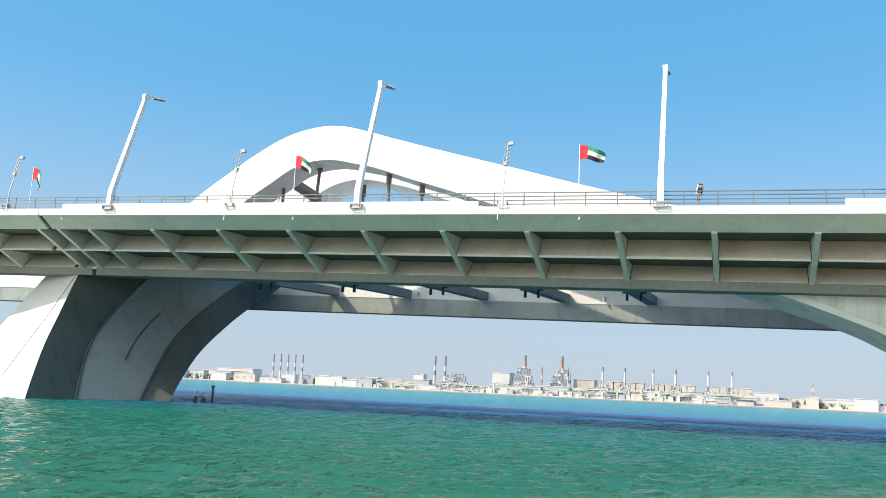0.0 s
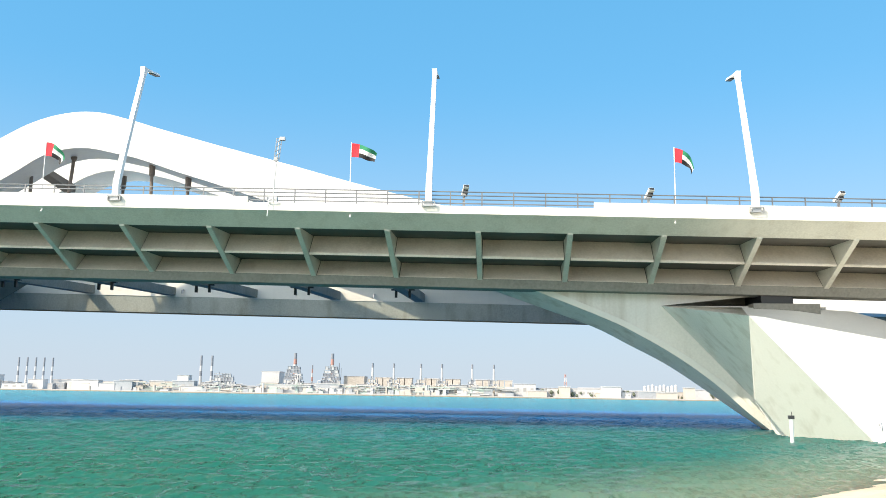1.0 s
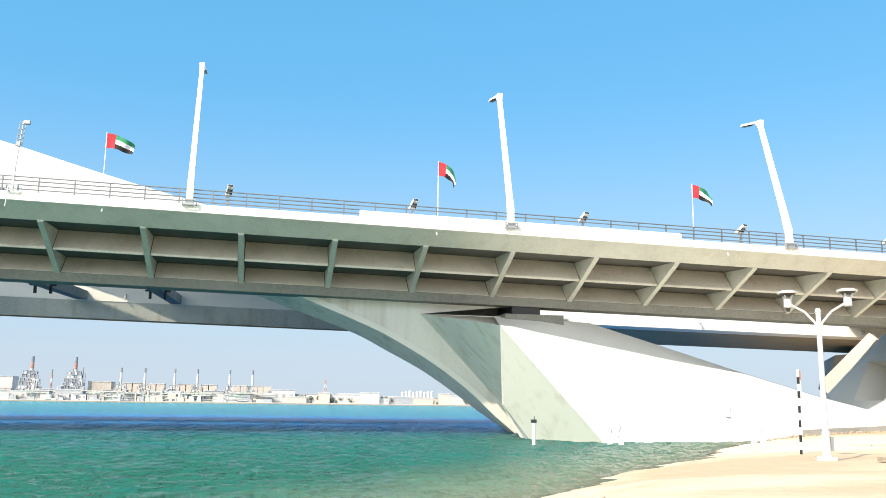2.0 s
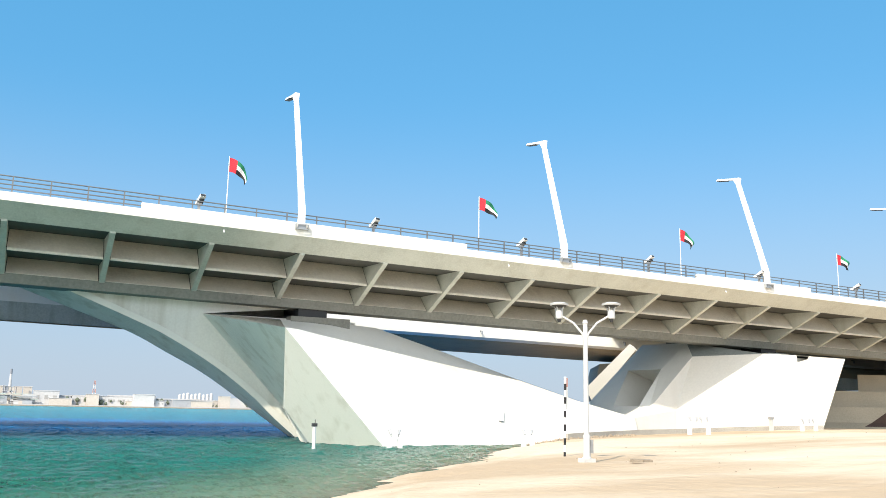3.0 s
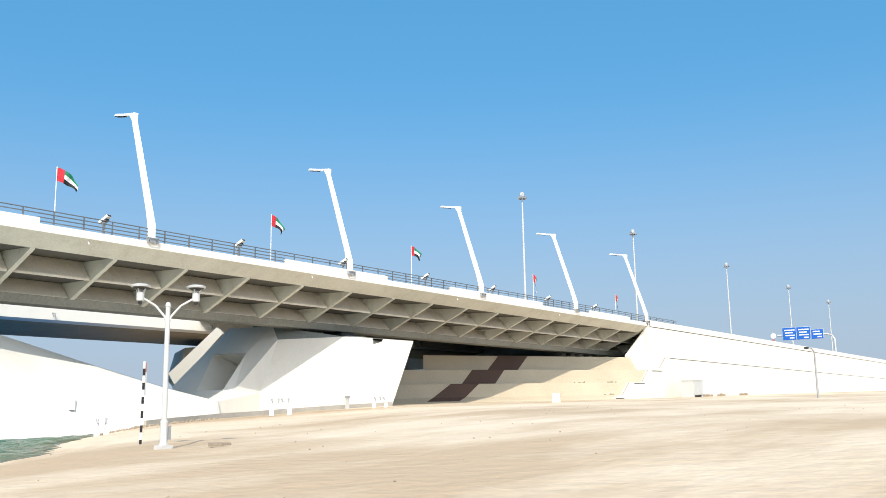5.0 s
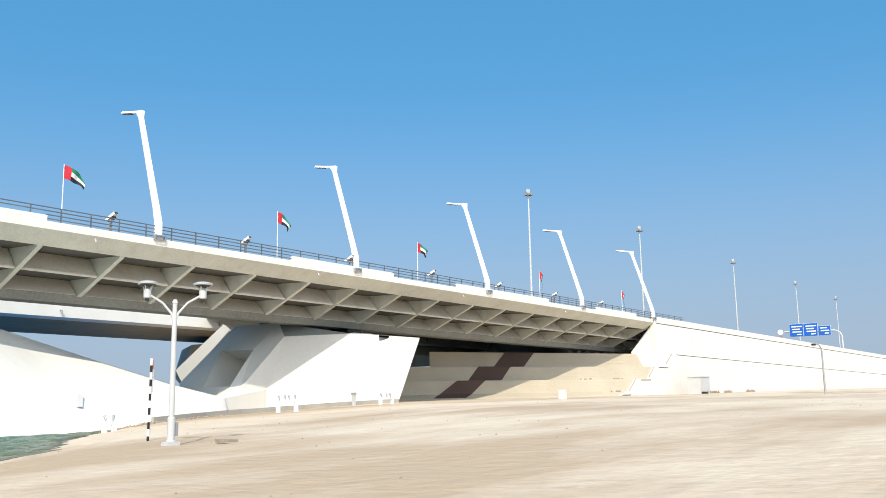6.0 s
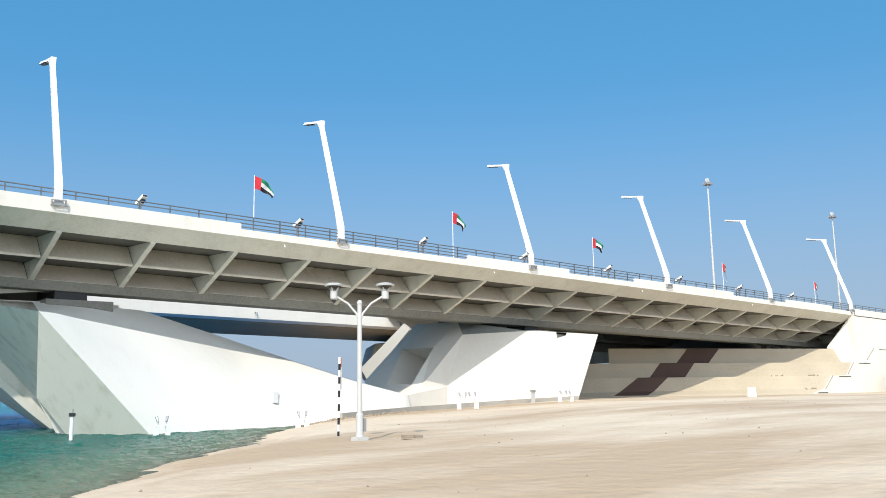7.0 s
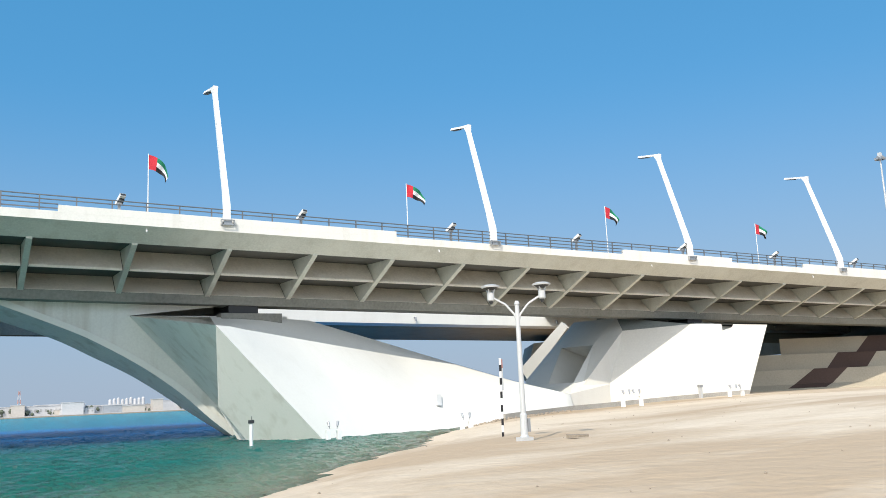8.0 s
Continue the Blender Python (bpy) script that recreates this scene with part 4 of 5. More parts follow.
# ---- small floodlights and camera masts on the parapet ----
def floodlight():
    t = thing("floodlight", label="small white floodlight on the parapet", category="floodlight", group="parapet floodlights")
    part("stem", Shape().box(-0.09, 0.09, -0.09, 0.09, -0.05, 0.95), GREY, t)
    part("bracket", Shape().box(-0.14, 0.18, -0.15, 0.15, 0.92, 1.04), GREY, t)
    along, wide, up_ = Vector((0.1, -0.46, 0.26)), Vector((0.2, 0.05, 0.0)), Vector((-0.02, 0.1, 0.2))
    mid = Vector((0.1, 0.0, 1.2))

    def slab_of(lo, hi, a0=-1.0, a1=1.0, k=1.0):
        c = [mid + along * a + wide * w * k + up_ * h for h in (lo, hi) for a, w in ((a0, -1), (a1, -1), (a1, 1), (a0, 1))]
        return Shape().add(c, [(3, 2, 1, 0), (4, 5, 6, 7), (0, 1, 5, 4), (1, 2, 6, 5), (2, 3, 7, 6), (3, 0, 4, 7)])

    part("lamp_box", slab_of(0.0, 1.0), LAMP_WHITE, t)
    part("cooling_body", slab_of(-0.7, -0.02, -0.55, 0.5, 0.8), DARK, t)
    part("lens", slab_of(0.1, 0.9, 1.0, 1.03, 0.9), DARK, t)
    return t


proto = floodlight()
lights = [-3.2 + 13.62 * k for k in range(10)]
for k, u in enumerate(lights):
    m = pose(u, FRONT + 0.6, deck_z(u, 16.2))
    if k:
        copy_thing(proto, m)
    else:
        proto.matrix_basis = m


def camera_mast():
    t = thing("camera_mast", label="slim grey mast with a lattice head and hanging cable", category="mast", group="parapet masts")
    part("mast", Shape().tube([(0, 0, -0.2), (0.0, 0.05, 1.6), (0.02, 0.5, 3.6), (0.05, 0.8, 5.2)], [0.07, 0.06, 0.05, 0.04], 6), POST, t)
    head = Shape()
    for dx in (-0.2, 0.2):
        head.tube([(0.0 + dx, 0.4, 3.3), (0.05 + dx, 0.8, 5.2)], 0.035, 5)
    for k in range(6):
        a = k / 5
        head.tube([(-0.2, 0.4 + 0.4 * a, 3.3 + 1.9 * a), (0.24, 0.4 + 0.4 * a, 3.3 + 1.9 * min(1, a + 0.15))], 0.03, 5)
    part("lattice_head", head, GREY, t)
    part("fixture", Shape().box(0.1, 0.5, 0.65, 0.95, 5.05, 5.3), GREY, t)
    part("junction_box", Shape().box(-0.15, 0.1, 0.3, 0.55, 3.3, 3.6), GREY, t)
    part("foot_bracket", Shape().box(-0.4, 0.4, -0.4, -0.34, 0.0, 0.06).box(-0.4, 0.4, -0.4, -0.34, 0.3, 0.36).box(-0.4, -0.34, -0.4, 0.0, 0.0, 0.36).box(0.34, 0.4, -0.4, 0.0, 0.0, 0.36), GREY, t)
    part("cable", Shape().tube([(-0.2, -0.42, 0.1), (-0.22, -0.5, -0.6), (-0.26, -0.48, -1.2)], 0.035, 5), LAMP_WHITE, t)
    return t


proto = camera_mast()
for k, u in enumerate((-66.2, -41.7, -17.6)):
    m = pose(u, FRONT + 0.15, deck_z(u, 16.25))
    if k:
        copy_thing(proto, m)
    else:
        proto.matrix_basis = m


# ---- things on the beach ----
def two_armed_post(x, y, z):
    t = thing("lamp_post", (x, y, z), label="grey two-armed lamp post standing on the sand", category="lamp post")
    part("shaft", Shape().tube([(0, 0, -0.3), (0, 0, 0.1), (0, 0, 0.12), (0, 0, 0.9), (0, 0, 0.95), (0, 0, 5.1), (0, 0, 5.15), (0, 0, 5.27)], [0.17, 0.17, 0.14, 0.14, 0.105, 0.085, 0.11, 0.07], 12), POST, t, smooth=False)
    part("footing", Shape().box(-0.24, 0.24, -0.24, 0.24, -0.3, 0.06), POST, t)
    for s in (-1, 1):
        dx, dy = 0.83 * s, -0.55 * s
        arm = part("arm", Shape().tube([(0, 0, 4.4), (0.12 * dx, 0.12 * dy, 4.75), (0.45 * dx, 0.45 * dy, 5.15), (0.9 * dx, 0.9 * dy, 5.42), (dx, dy, 5.46)], 0.045, 8), POST, t)
        lamp = part("lantern", Shape().tube([(dx, dy, 5.3), (dx, dy, 5.34), (dx, dy, 5.62), (dx, dy, 5.66)], [0.1, 0.14, 0.14, 0.1], 12), POST, t)
        part("cap", Shape().tube([(dx, dy, 5.83), (dx, dy, 5.89), (dx, dy, 5.95)], [0.35, 0.37, 0.2], 18), POST, lamp, "flat round cap")
        part("reflector", Shape().tube([(dx, dy, 5.74), (dx, dy, 5.83)], [0.16, 0.3], 16), DARK, lamp)
        for k in range(4):
            a = k * math.pi / 2 + 0.5
            part("strut", Shape().tube([(dx + 0.12 * math.cos(a), dy + 0.12 * math.sin(a), 5.6), (dx + 0.2 * math.cos(a), dy + 0.2 * math.sin(a), 5.83)], 0.03, 5), POST, lamp)
        part("bulb_base", Shape().tube([(dx, dy, 5.18), (dx, dy, 5.3)], [0.05, 0.09], 10), DARK, lamp)
    part("service_box", Shape().box(0.12, 0.24, -0.1, 0.1, 0.25, 0.75), GREY, t)


two_armed_post(19.36, 28.16, 0.70)

pole = thing("marker_pole", (21.95, 33.6, 0.68), label="black and white banded marker pole in the sand", category="pole")
for k in range(12):
    z = -0.25 + 0.3 * k
    part("band", Shape().tube([(0.06 * math.sin(k * 0.1), 0, z), (0.06 * math.sin(k * 0.1 + 0.1), 0, z + 0.3)], 0.055, 8), BLACK if k % 2 == 0 else LAMP_WHITE, pole)
part("sign_board", Shape().box(0.05, 0.17, -0.02, 0.02, 1.9, 3.3), POST, pole)
part("red_plate", Shape().box(0.05, 0.17, -0.03, -0.02, 2.9, 3.3), CHIM_RED, pole)

slab = thing("concrete_slab", (20.65, 26.6, 0.78), label="grey broken kerb slab lying on the sand", category="slab")
slab.scale = (0.8, 0.8, 0.8)
part("slab_piece", Shape().add([(-0.55, -0.15, -0.1), (0.0, -0.18, -0.1), (0.02, 0.15, -0.1), (-0.5, 0.18, -0.1), (-0.55, -0.15, 0.05), (0.0, -0.18, 0.03), (0.02, 0.15, 0.05), (-0.5, 0.18, 0.07)],
     [(3, 2, 1, 0), (4, 5, 6, 7), (0, 1, 5, 4), (1, 2, 6, 5), (2, 3, 7, 6), (3, 0, 4, 7)]), STONE, slab)
part("slab_piece", Shape().add([(0.06, -0.14, -0.1), (0.6, -0.1, -0.1), (0.62, 0.12, -0.1), (0.08, 0.16, -0.1), (0.06, -0.14, 0.02), (0.6, -0.1, 0.0), (0.62, 0.12, 0.02), (0.08, 0.16, 0.05)],
     [(3, 2, 1, 0), (4, 5, 6, 7), (0, 1, 5, 4), (1, 2, 6, 5), (2, 3, 7, 6), (3, 0, 4, 7)]), STONE, slab)


def light_stand(x, y, z, count, wide, paint=None, **tags):
    """A low white frame that carries a row of small floodlights, aimed at the pier."""
    t = thing("floodlight_stand", (x, y, z), group="pier floodlight stands", category="floodlight", **tags)
    part("frame", Shape().box(-wide / 2, wide / 2, -0.06, 0.06, 0.58, 0.66).box(-wide / 2, -wide / 2 + 0.25, -0.15, 0.15, -0.3, 0.55).box(wide / 2 - 0.25, wide / 2, -0.15, 0.15, -0.3, 0.55), paint or LAMP_WHITE, t)
    for k in range(count):
        a = (k + 0.5) / count * wide - wide / 2
        lean = 0.1 if k % 2 else -0.1
        part("floodlight", Shape().tube([(a, 0, 0.67), (a + lean * 0.3, 0, 0.86)], 0.025, 5).tube([(a + lean * 0.3 - 0.05, -0.1, 0.84), (a + lean, 0.06, 1.14)], [0.07, 0.1], 8), GREY, t)


light_stand(22.4, 54.4, 0.0, 2, 1.0, label="white twin floodlight stand in shallow water by the pier")
light_stand(32.8, 54.8, 0.05, 2, 0.95, label="white twin floodlight stand at the water's edge")
light_stand(52.0, 58.8, 1.15, 4, 2.3, label="white frame with four floodlights on the sand")
light_stand(66.8, 60.6, 1.15, 3, 2.0, label="white frame with three floodlights on the sand")

bollard = thing("bollard_light", (66.4, 64.8, 1.2), label="slim grey bollard beside the pier", category="bollard")
part("shaft", Shape().box(-0.15, 0.15, -0.15, 0.15, -0.3, 1.0), POST, bollard)
part("head", Shape().box(-0.2, 0.2, -0.2, 0.2, 1.0, 1.25), GREY, bollard)


edging = Shape()
KERB = [(40.0, 60.6), (43.5, 62.0), (47.0, 63.6), (50.5, 64.8), (54.5, 65.8), (59.0, 66.4), (66.0, 65.8), (73.6, 64.9)]
for (ax, ay), (bx, by) in zip(KERB, KERB[1:]):
    za, zb = sand_z(ax, ay), sand_z(bx, by)
    edging.add([(x, y + d, z + h) for x, y, z in ((ax, ay, za), (bx, by, zb)) for d, h in ((0, -0.3), (0, 0.42), (0.35, 0.42), (0.35, -0.3))], [(0, 1, 5, 4), (1, 2, 6, 5), (2, 3, 7, 6), (0, 3, 2, 1), (4, 5, 6, 7)])
tagged(part("kerb", edging, KERB_GREY), "low grey concrete kerb round the foot of the piers", "kerb", kind="structure")


def channel_marker(x, y, h, mat, **tags):
    t = thing("channel_marker", (x, y, 0), category="marker post", **tags)
    part("pile", Shape().tube([(0, 0, -1.5), (0, 0, h)], 0.11, 10), mat, t)
    part("lantern", Shape().box(-0.15, 0.15, -0.13, 0.13, h, h + 0.2), DARK, t)
    part("spike", Shape().tube([(0.04, 0, h + 0.2), (0.04, 0, h + 0.42)], 0.02, 5), DARK, t)


channel_marker(16.4, 52.8, 1.35, LAMP_WHITE, label="white marker post with dark lantern in the water")
channel_marker(-59.0, 57.0, 1.35, DARK, label="dark marker post beside the arch leg")
channel_marker(-50.0, 76.0, 1.6, DARK, label="dark marker post beyond the arch leg")
light_stand(-51.8, 76.5, 0.0, 2, 1.2, DARK, label="dark low light stand in the water")

cabinet = thing("electrical_cabinet", (143.5, 59.2, 1.1), label="pale grey electrical cabinet on legs by the wall", category="cabinet")
part("body", Shape().box(-2.0, 2.0, -1.1, 1.1, 0.5, 2.9), POST, cabinet)
part("roof", Shape().box(-2.1, 2.1, -1.2, 1.2, 2.9, 3.05), POST, cabinet)
# dark block between the legs stands in for the shaded gap beneath
part("gap_shade", Shape().box(-1.2, 1.2, -0.9, 0.9, -0.4, 0.5), DARK, cabinet)
for dx in (-1.8, 1.8):
    part("leg", Shape().box(dx - 0.2, dx + 0.2, -1.05, 1.05, -0.4, 0.5), POST, cabinet)
for k in range(3):
    part("door", Shape().box(-1.9 + 1.28 * k, -0.72 + 1.28 * k, -1.14, -1.1, 0.6, 2.75), POST, cabinet)
block = thing("concrete_block", (92.5, 55.3, 1.2), label="white concrete block standing on the sand", category="block")
part("body", Shape().add([(-0.5, -0.35, -0.3), (0.5, -0.35, -0.3), (0.5, 0.35, -0.3), (-0.5, 0.35, -0.3), (-0.46, -0.3, 0.25), (0.46, -0.3, 0.25), (0.46, 0.3, 0.25), (-0.46, 0.3, 0.25), (-0.4, -0.26, 1.15), (0.4, -0.26, 1.15), (0.4, 0.26, 1.15), (-0.4, 0.26, 1.15)],
     [(3, 2, 1, 0), (8, 9, 10, 11)] + [(r + k, r + (k + 1) % 4, r + 4 + (k + 1) % 4, r + 4 + k) for r in (0, 4) for k in range(4)]), WHITE, block)

hook = thing("street_lamp", (110.3, 30.0, 1.25), label="grey street lamp with a curved arm and dark head", category="lamp post")
part("shaft", Shape().tube([(0, 0, -0.3), (0, 0, 5.0), (-0.1, 0.03, 5.5), (-0.5, 0.15, 5.85), (-1.3, 0.4, 5.95)], [0.13, 0.09, 0.08, 0.07, 0.06], 8), GREY, hook)
part("lamp_head", Shape().tube([(-1.5, 0.46, 5.75), (-1.5, 0.46, 5.95), (-1.5, 0.46, 6.0)], [0.22, 0.3, 0.12], 10), DARK, hook)


# ---- high masts and road signs behind the wall ----
def high_mast(x, y, z_base, z_top):
    t = thing("high_mast", (x, y, z_base), label="tall thin grey lighting mast with a ring of floodlights", category="lamp post", group="high masts")
    h = z_top - z_base
    part("mast", Shape().tube([(0, 0, 0), (0, 0, h)], [0.32, 0.15], 10), POST, t)
    part("ring", Shape().tube([(0, 0, h - 0.5), (0, 0, h)], [0.7, 0.7], 10), GREY, t)
    for k in range(8):
        a = k * math.pi / 4
        part("floodlight", Shape().box(0.85 * math.cos(a) - 0.2, 0.85 * math.cos(a) + 0.2, 0.85 * math.sin(a) - 0.2, 0.85 * math.sin(a) + 0.2, h - 0.8, h - 0.35), GREY, t)
    part("cap", Shape().box(-0.3, 0.3, -0.3, 0.3, h, h + 0.7), POST, t)


for x, y, zt in ((165.5, 106, 47.1), (222, 106, 46.3), (293, 106, 44.6), (361, 106, 43.0), (419, 106, 41.2)):
    high_mast(x, y, 13.0 - 0.018 * (x - 140) - 1.0, zt)

gantry = thing("sign_gantry", (260, 66, 8.6), label="blue road direction signs on a grey gantry arm", category="road sign")
part("column", Shape().tube([(0, -1.0, -2), (0, -1.0, 7.2), (0, -0.4, 8.3), (0, 0.8, 8.8), (0, 14.5, 9.0)], 0.25, 8), POST, gantry)
for k, (y, w, h) in enumerate(((9.2, 3.7, 3.5), (5.3, 3.7, 3.5), (1.8, 3.2, 2.6))):
    board = part("board", Shape().box(-0.3, -0.2, y, y + w, 7.6, 7.6 + h), SIGN_BLUE, gantry)
    part("border", Shape().box(-0.22, -0.18, y - 0.06, y + w + 0.06, 7.54, 7.66 + h), FWHITE, board)
    for z, (a, c) in zip((0.35, 1.1, 1.85, 2.6), ((0.5, 1.3), (0.4, 2.6), (0.9, 2.2), (0.3, 2.9))):
        if z + 0.6 < h:
            part("lettering_bar", Shape().box(-0.32, -0.3, y + a, y + a + c * w / 3.7, 7.6 + z, 7.6 + z + 0.34), FWHITE, board)
part("round_sign", Shape().tube([(-0.25, 15.6, 9.0), (-0.35, 15.6, 9.0)], 0.8, 14), FWHITE, gantry)
part("warning_plate", Shape().box(-0.3, -0.2, 15.2, 16.0, 7.2, 8.1), CHIM_RED, gantry)

# ---- the far shore with its power station ----
SV = 1200.0
K = SV / 700.0


def at(x700):
    return (x700 + 3) * K


shore = thing("far_shore", label="low sandy far bank with a pale sea wall", category="shore", kind="structure")
part("bank", Shape().box(-2600, 700, SV - 2, SV + 900, -1, 2.2), PLANT_WHITE, shore)
part("sea_wall", Shape().box(-2600, 700, SV - 6, SV - 2, -1, 1.4), STONE, shore)


def chimney(x, h, r, y=40, bands=True, dark_top=True, grey=False, group="power station chimneys"):
    t = thing("chimney", (x * (SV + y) / SV, SV + y, 2), label="tall grey and white banded power station chimney" if grey else "tall red and white banded power station chimney" if bands else "pale tapering power station chimney", category="chimney", group=group)
    n_ = 7
    for k in range(n_):
        a, b = k / n_, (k + 1) / n_
        mat = ((PLANT_DARK if grey else CHIM_RED) if k % 2 == 1 else PLANT_WHITE) if bands and k >= 2 else PLANT_WHITE if not bands or k < 2 else PLANT
        if dark_top and k == n_ - 1:
            mat = PLANT_DARK
        part("shaft_section", Shape().tube([(0, 0, h * a), (0, 0, h * b)], [r * (1.25 - 0.45 * a), r * (1.25 - 0.45 * b)], 10), mat, t)


def boiler_house(x, w, h, seed, mat=None):
    """An open steel frame of columns and floors, with casings, ducts and vessels inside, narrower at the top."""
    r = random.Random(seed)
    t = thing("boiler_house", (x * (SV + 45) / SV, SV + 45, 2), label="open steel boiler house of the power station with pipes and ducts", category="power station", group="boiler houses")
    frame_, casing, pale, dim = Shape(), Shape(), Shape(), Shape()
    floors = max(4, int(h / 4.5))
    for k in range(floors):
        z0, z1 = h * k / floors, h * (k + 1) / floors
        ww = w * (1.0 - 0.62 * (k / floors) ** 1.3)
        frame_.box(-ww / 2, ww / 2, -9, -8.4, z1 - 0.5, z1)
        n_ = max(3, int(ww / 4))
        for i in range(n_ + 1):
            c = -ww / 2 + ww * i / n_
            frame_.box(c - 0.3, c + 0.3, -9, -8.4, z0, z1)
            if i < n_:
                kind = r.random()
                box = (c + 0.2, c + ww / n_ - 0.2, -8.3, r.uniform(-4, 6), z0, z0 + (z1 - z0) * r.uniform(0.5, 1.0))
                (casing if kind < 0.5 else dim if kind < 0.75 else pale).box(*box)
    for k in range(6):
        a = r.uniform(-0.55, 0.55) * w
        top = h * r.uniform(0.25, 0.7)
        pale.tube([(a, -11, 0), (a, -11, top), (a * 0.5, -9, top + 2)], r.uniform(0.4, 0.9), 6)
    for k in range(4):
        a = r.uniform(-0.45, 0.45) * w
        dim.tube([(a, -2, h * 0.5), (a, -2, h * r.uniform(0.85, 1.15))], r.uniform(0.3, 0.8), 6)
    for nm, shape_, paint in (("steel_frame", frame_, PLANT), ("casings", casing, mat or PLANT), ("ducts", dim, PLANT_DARK), ("pipework", pale, PLANT_WHITE)):
        tagged(part(nm, shape_, paint, t), kind="stuff")


def shed(x, w, h, mat, y=20, depth=30, windows=0):
    t = thing("industrial_building", (x * (SV + y) / SV, SV + y, 2), label="low pale industrial building on the far bank", category="building", group="far bank buildings")
    part("wall", Shape().box(-w / 2, w / 2, 0, depth, 0, h), mat, t)
    part("roof", Shape().box(-w / 2 - 0.6, w / 2 + 0.6, -0.6, depth, h, h + 0.7), PLANT_WHITE, t)
    for k in range(windows):
        a = -w / 2 + (k + 0.5) * w / windows
        part("window", Shape().box(a - w / windows * 0.2, a + w / windows * 0.2, -0.3, 0.0, h * 0.4, h * 0.68), GLASS_DARK, t)


# five plain chimneys, two banded, two great boilers, then a row of six
for x in (-401, -393.7, -386.4, -379.3, -372):
    chimney(at(x), 46, 1.5, 60, grey=True)
for x in (-247.5, -238.5):
    chimney(at(x), 52, 2.0, 60, grey=True)
boiler_house(at(-228), 46, 26, 3, PLANT)
for x in (-170.2, -139.9):
    boiler_house(at(x), 34, 38, int(-x), PLANT_DARK)
    chimney(at(x), 57, 2.7, 56)
chimney(at(-156), 40, 1.2, 50)
for i, x in enumerate((-107.2, -90, -68.3, -51.5, -27.5, -10.3)):
    boiler_house(at(x), 19, 22, i + 20, PLANT_TAN)
    chimney(at(x), 44, 1.7, 54, bands=False)
    for dx in (9, 20):
        shed(at(x) + dx, 10.5, 24 - 0.35 * i, PLANT_TAN, 75, 20)
shed(at(-190), 26, 30, PLANT_WHITE, 60)
shed(at(-122), 30, 25, PLANT_TAN, 70)
shed(at(-440), 70, 21, PLANT_WHITE, 120, 30)
shed(at(-175), 62, 11, PLANT_WHITE, 10, 20, 9)
shed(at(-262), 16, 22, PLANT_WHITE, 20, 14)
shed(at(14), 30, 17, PLANT_WHITE, 30, 20, 3)
shed(at(24), 26, 8, PLANT_TAN, 20)
shed(at(55), 84, 12, PLANT_WHITE, 40, 30, 14)
shed(at(85), 40, 7, PLANT_WHITE, 15, 20, 8)
shed(at(105), 60, 10, PLANT_WHITE, 40, 30, 9)
shed(at(135), 40, 9, PLANT_TAN, 40, 30, 6)
shed(at(-450), 90, 16, PLANT_WHITE, 120, 30, 12)
shed(at(-340), 60, 10, PLANT_TAN, 30, 25, 6)
shed(at(-318), 40, 12, PLANT_WHITE, 60, 25)
rs = random.Random(11)
for k in range(110):
    x = rs.uniform(-560, 0) if k < 90 else rs.uniform(0, 190)
    shed(at(x), rs.uniform(12, 40), rs.uniform(5, 15), rs.choice((PLANT_WHITE, PLANT_WHITE, PLANT_TAN, PLANT)), rs.uniform(6, 80), 14, rs.choice((0, 0, 0, 3)))
for name, mat, label in (("pipe_works", PLANT, "dense grey pipework and tanks of the power station"), ("pipe_works", PLANT_WHITE, "low white tanks and pipe racks of the power station"),
                         ("pipe_works", PLANT_GREEN, "pale green steel racks and pumps at the far bank"), ("pipe_works", PLANT_TAN, "low sandy plant rooms and tanks at the far bank")):
    works = Shape()
    for k in range(420):
        c = rs.choice((-300, -230, -170, -140, -107, -90, -68, -51, -27, -10, -20, -60))
        x, y = at(min(2, c + rs.gauss(0, 16))), SV + rs.uniform(3, 42)
        h, w = rs.uniform(2, 12) * (1.2 if -200 < x / K < 0 else 0.7), rs.uniform(1.0, 6)
        if k % 9 == 0:
            works.tube([(x, y, 1), (x, y, 2 + h)], rs.uniform(0.6, 2.4), 8)
        elif k % 2:
            z = rs.uniform(1, 14)
            works.box(x - 2 * w, x + 2 * w, y, y + 2, z, z + rs.uniform(0.5, 1.2))
        else:
            works.box(x - w, x + w, y, y + 3, 1, 2 + h * 0.7)
    tagged(part(name, works, mat), label, "pipework", kind="stuff")
trees = Shape()
for k in range(700):
    x = at(rs.choice((rs.uniform(-560, -440), rs.uniform(20, 170), rs.uniform(60, 150), rs.uniform(-350, -260))))
    y, z, r = SV + rs.uniform(30, 90), 2 + rs.uniform(1, 8), rs.uniform(1.2, 3.2)
    trees.tube([(x, y, z - r), (x + rs.uniform(-1, 1), y, z), (x, y, z + r)], [r * 0.4, r, r * 0.35], 6)
tagged(part("far_trees", trees, FAR_TREE), "distant dark tree belt behind the far bank", "trees", kind="stuff")
tower = thing("lattice_tower", (at(54), SV + 200, 2), label="red and white lattice radio tower far off", category="tower")
for k in range(6):
    s = Shape()
    for a, b in ((-1, -1), (1, -1), (1, 1), (-1, 1)):
        w0, w1 = 3.2 - 0.4 * k, 2.8 - 0.4 * k
        s.tube([(a * w0, b * w0, 6 * k), (a * w1, b * w1, 6 * k + 6)], 0.35, 5)
        s.tube([(a * w0, b * w0, 6 * k), (-b * w1, a * w1, 6 * k + 6)], 0.2, 4)
    part("tower_section", s, CHIM_RED if k % 2 else PLANT_WHITE, tower)

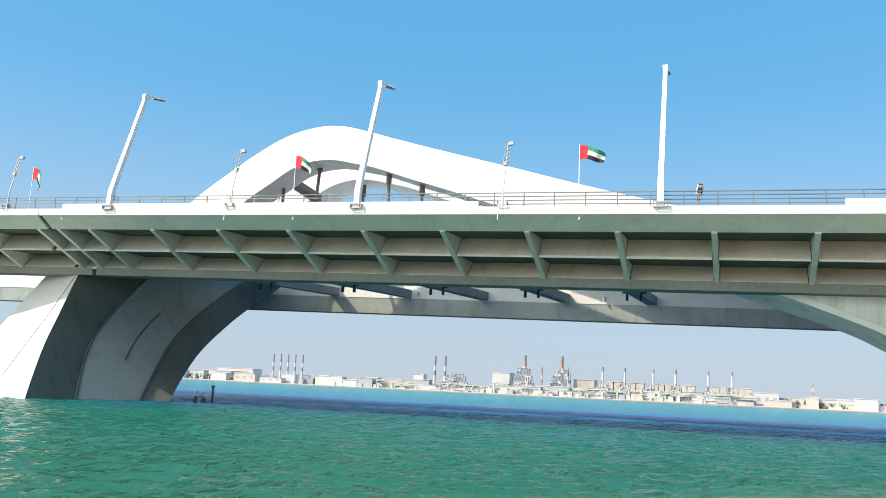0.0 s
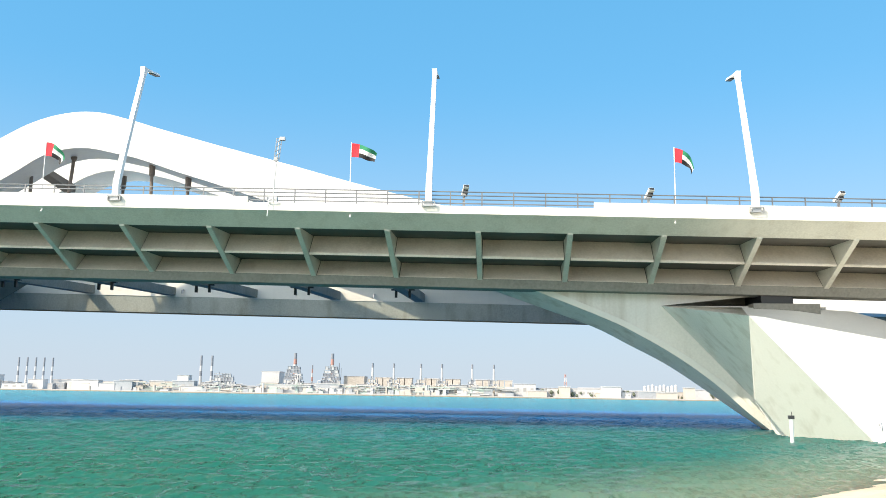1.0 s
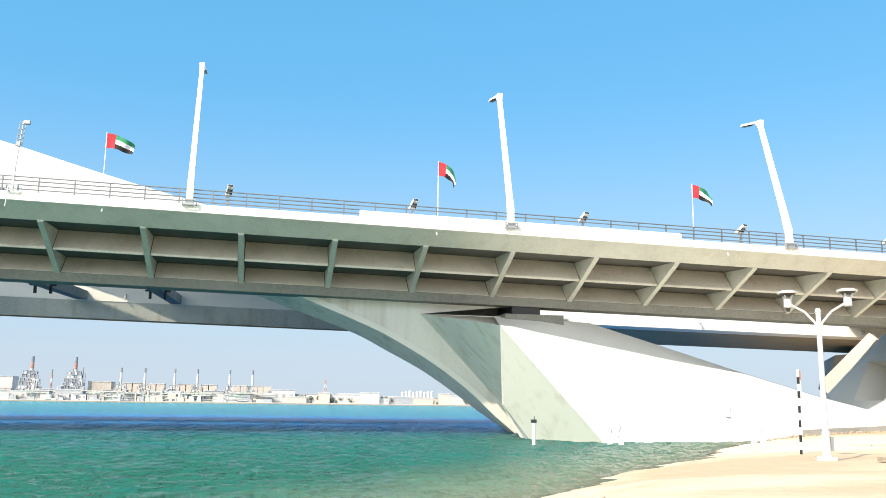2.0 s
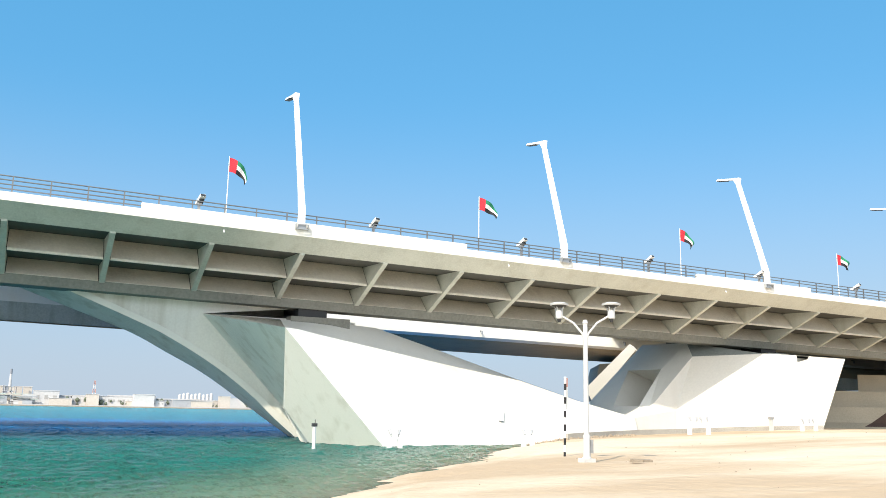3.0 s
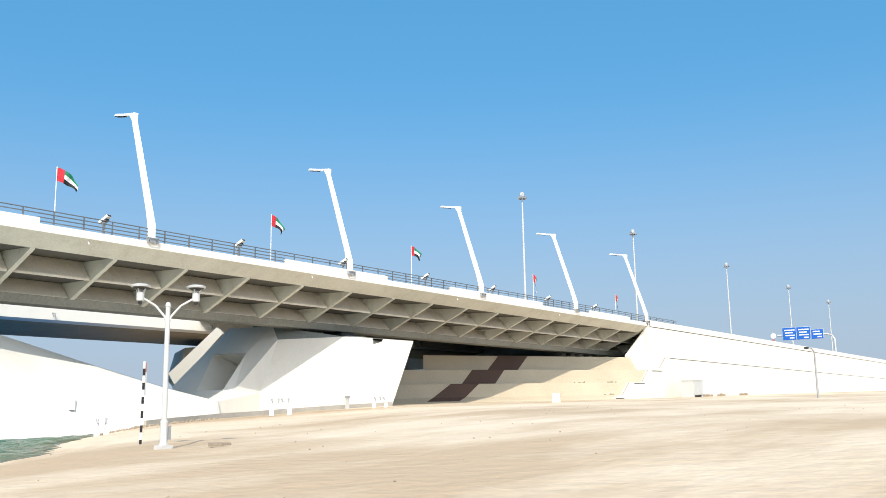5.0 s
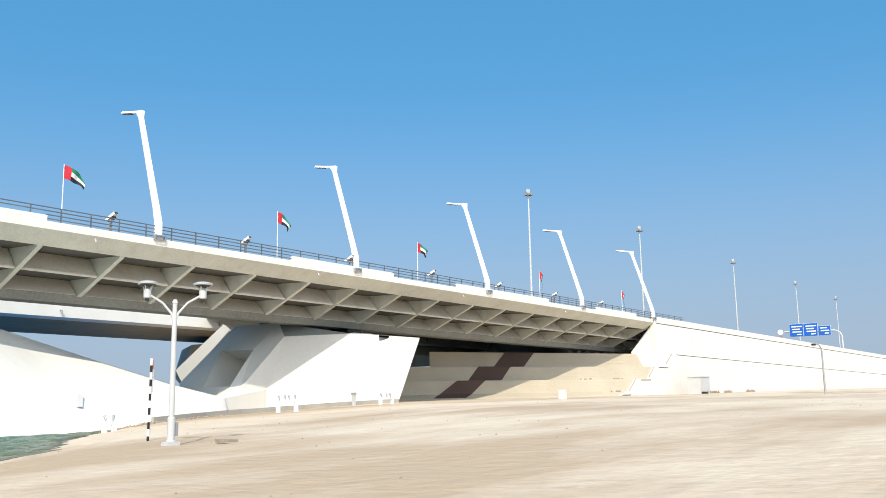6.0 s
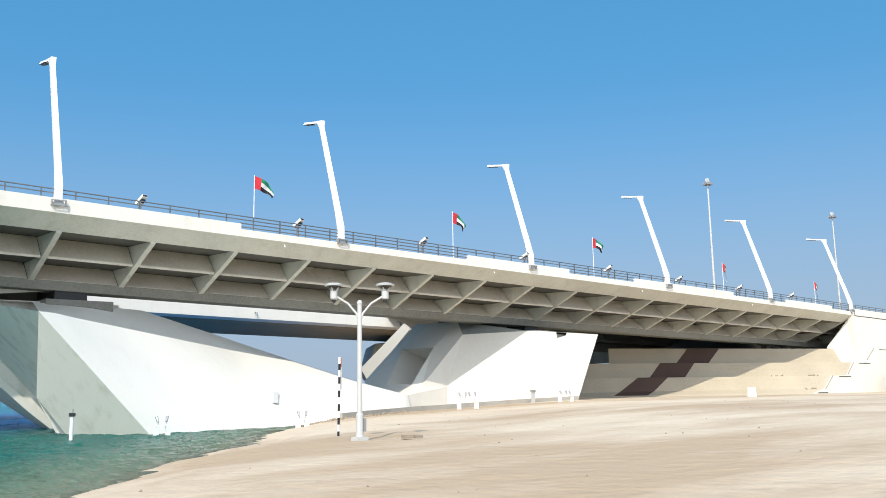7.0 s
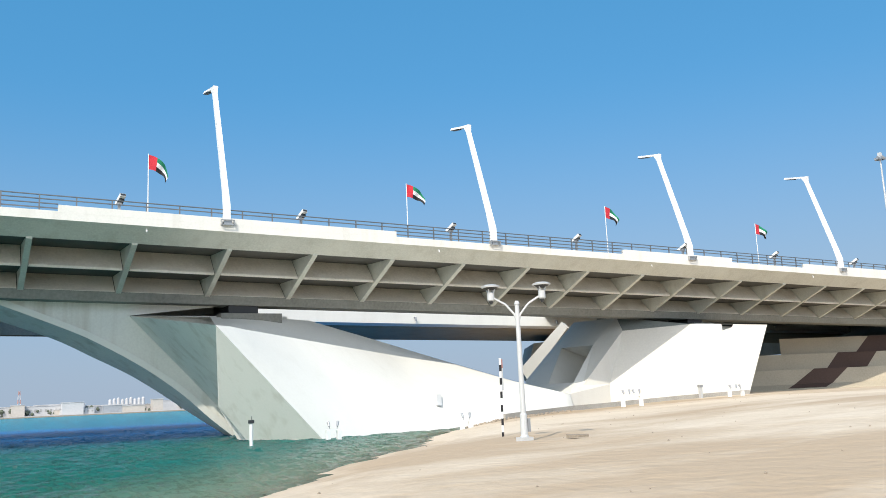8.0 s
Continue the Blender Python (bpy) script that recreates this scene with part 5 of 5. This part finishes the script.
for k in range(9):
    silo = thing("silo", (at(112.0 + 3.1 * k), SV + 50, 2), label="white storage silo of the works on the far bank", category="silo", group="silos")
    part("shell", Shape().tube([(0, 0, 0), (0, 0, 16 + (k % 3)), (0, 0, 17.5 + (k % 3))], [2.1, 2.1, 0.8], 10), PLANT_WHITE, silo)

# ---- rubble at the foot of the pier, pebbles and litter on the sand ----
rk = random.Random(5)
rubble = Shape()
for k in range(150):
    s = rk.random()
    x, y = 34.0 + 14.5 * s + rk.uniform(-0.5, 0.5), 57.8 + 6.0 * s ** 1.3 + rk.uniform(-0.6, 0.6)
    r = rk.uniform(0.05, 0.15)
    z = sand_z(x, y)
    rubble.tube([(x - r, y, z - 0.05), (x - 0.3 * r, y + 0.1 * r, z + 0.4 * r), (x + r, y, z)], [r * 0.5, r * rk.uniform(0.7, 1.0), r * 0.45], 6)
tagged(part("rubble", rubble, STONE), "brown rubble stones along the foot of the pier", "rubble", kind="stuff")
pebbles = Shape()
for k in range(150):
    x, y = rk.uniform(4, 70), rk.uniform(9, 56)
    if shore_distance(x, y) < 1.2:
        continue
    r = rk.uniform(0.015, 0.04)
    z = sand_z(x, y)
    pebbles.tube([(x - r, y, z), (x, y + 0.2 * r, z + 0.4 * r), (x + r, y, z)], [r * 0.4, r * 0.9, r * 0.4], 5)
tagged(part("pebbles", pebbles, STONE), "scattered pebbles and dry weed on the sand", "pebbles", kind="stuff")
shrubs = Shape()
for cx, cy, rad in ((150.0, 61.8, 1.6), (157.0, 62.0, 1.3), (163.0, 61.6, 1.0), (176.0, 61.9, 1.2)):
    for k in range(90):
        a, d = rk.uniform(0, 6.28), rad * rk.random() ** 0.6
        x, y = cx + d * math.cos(a) * 1.6, cy + 0.5 * d * math.sin(a)
        z = sand_z(x, y)
        hgt = rk.uniform(0.15, 0.55)
        shrubs.tube([(x, y, z - 0.05), (x + rk.uniform(-0.2, 0.2), y, z + hgt)], [0.07, 0.02], 4)
tagged(part("dry_shrubs", shrubs, STONE), "low dry shrubs along the wall's foot", "shrubs", kind="stuff")
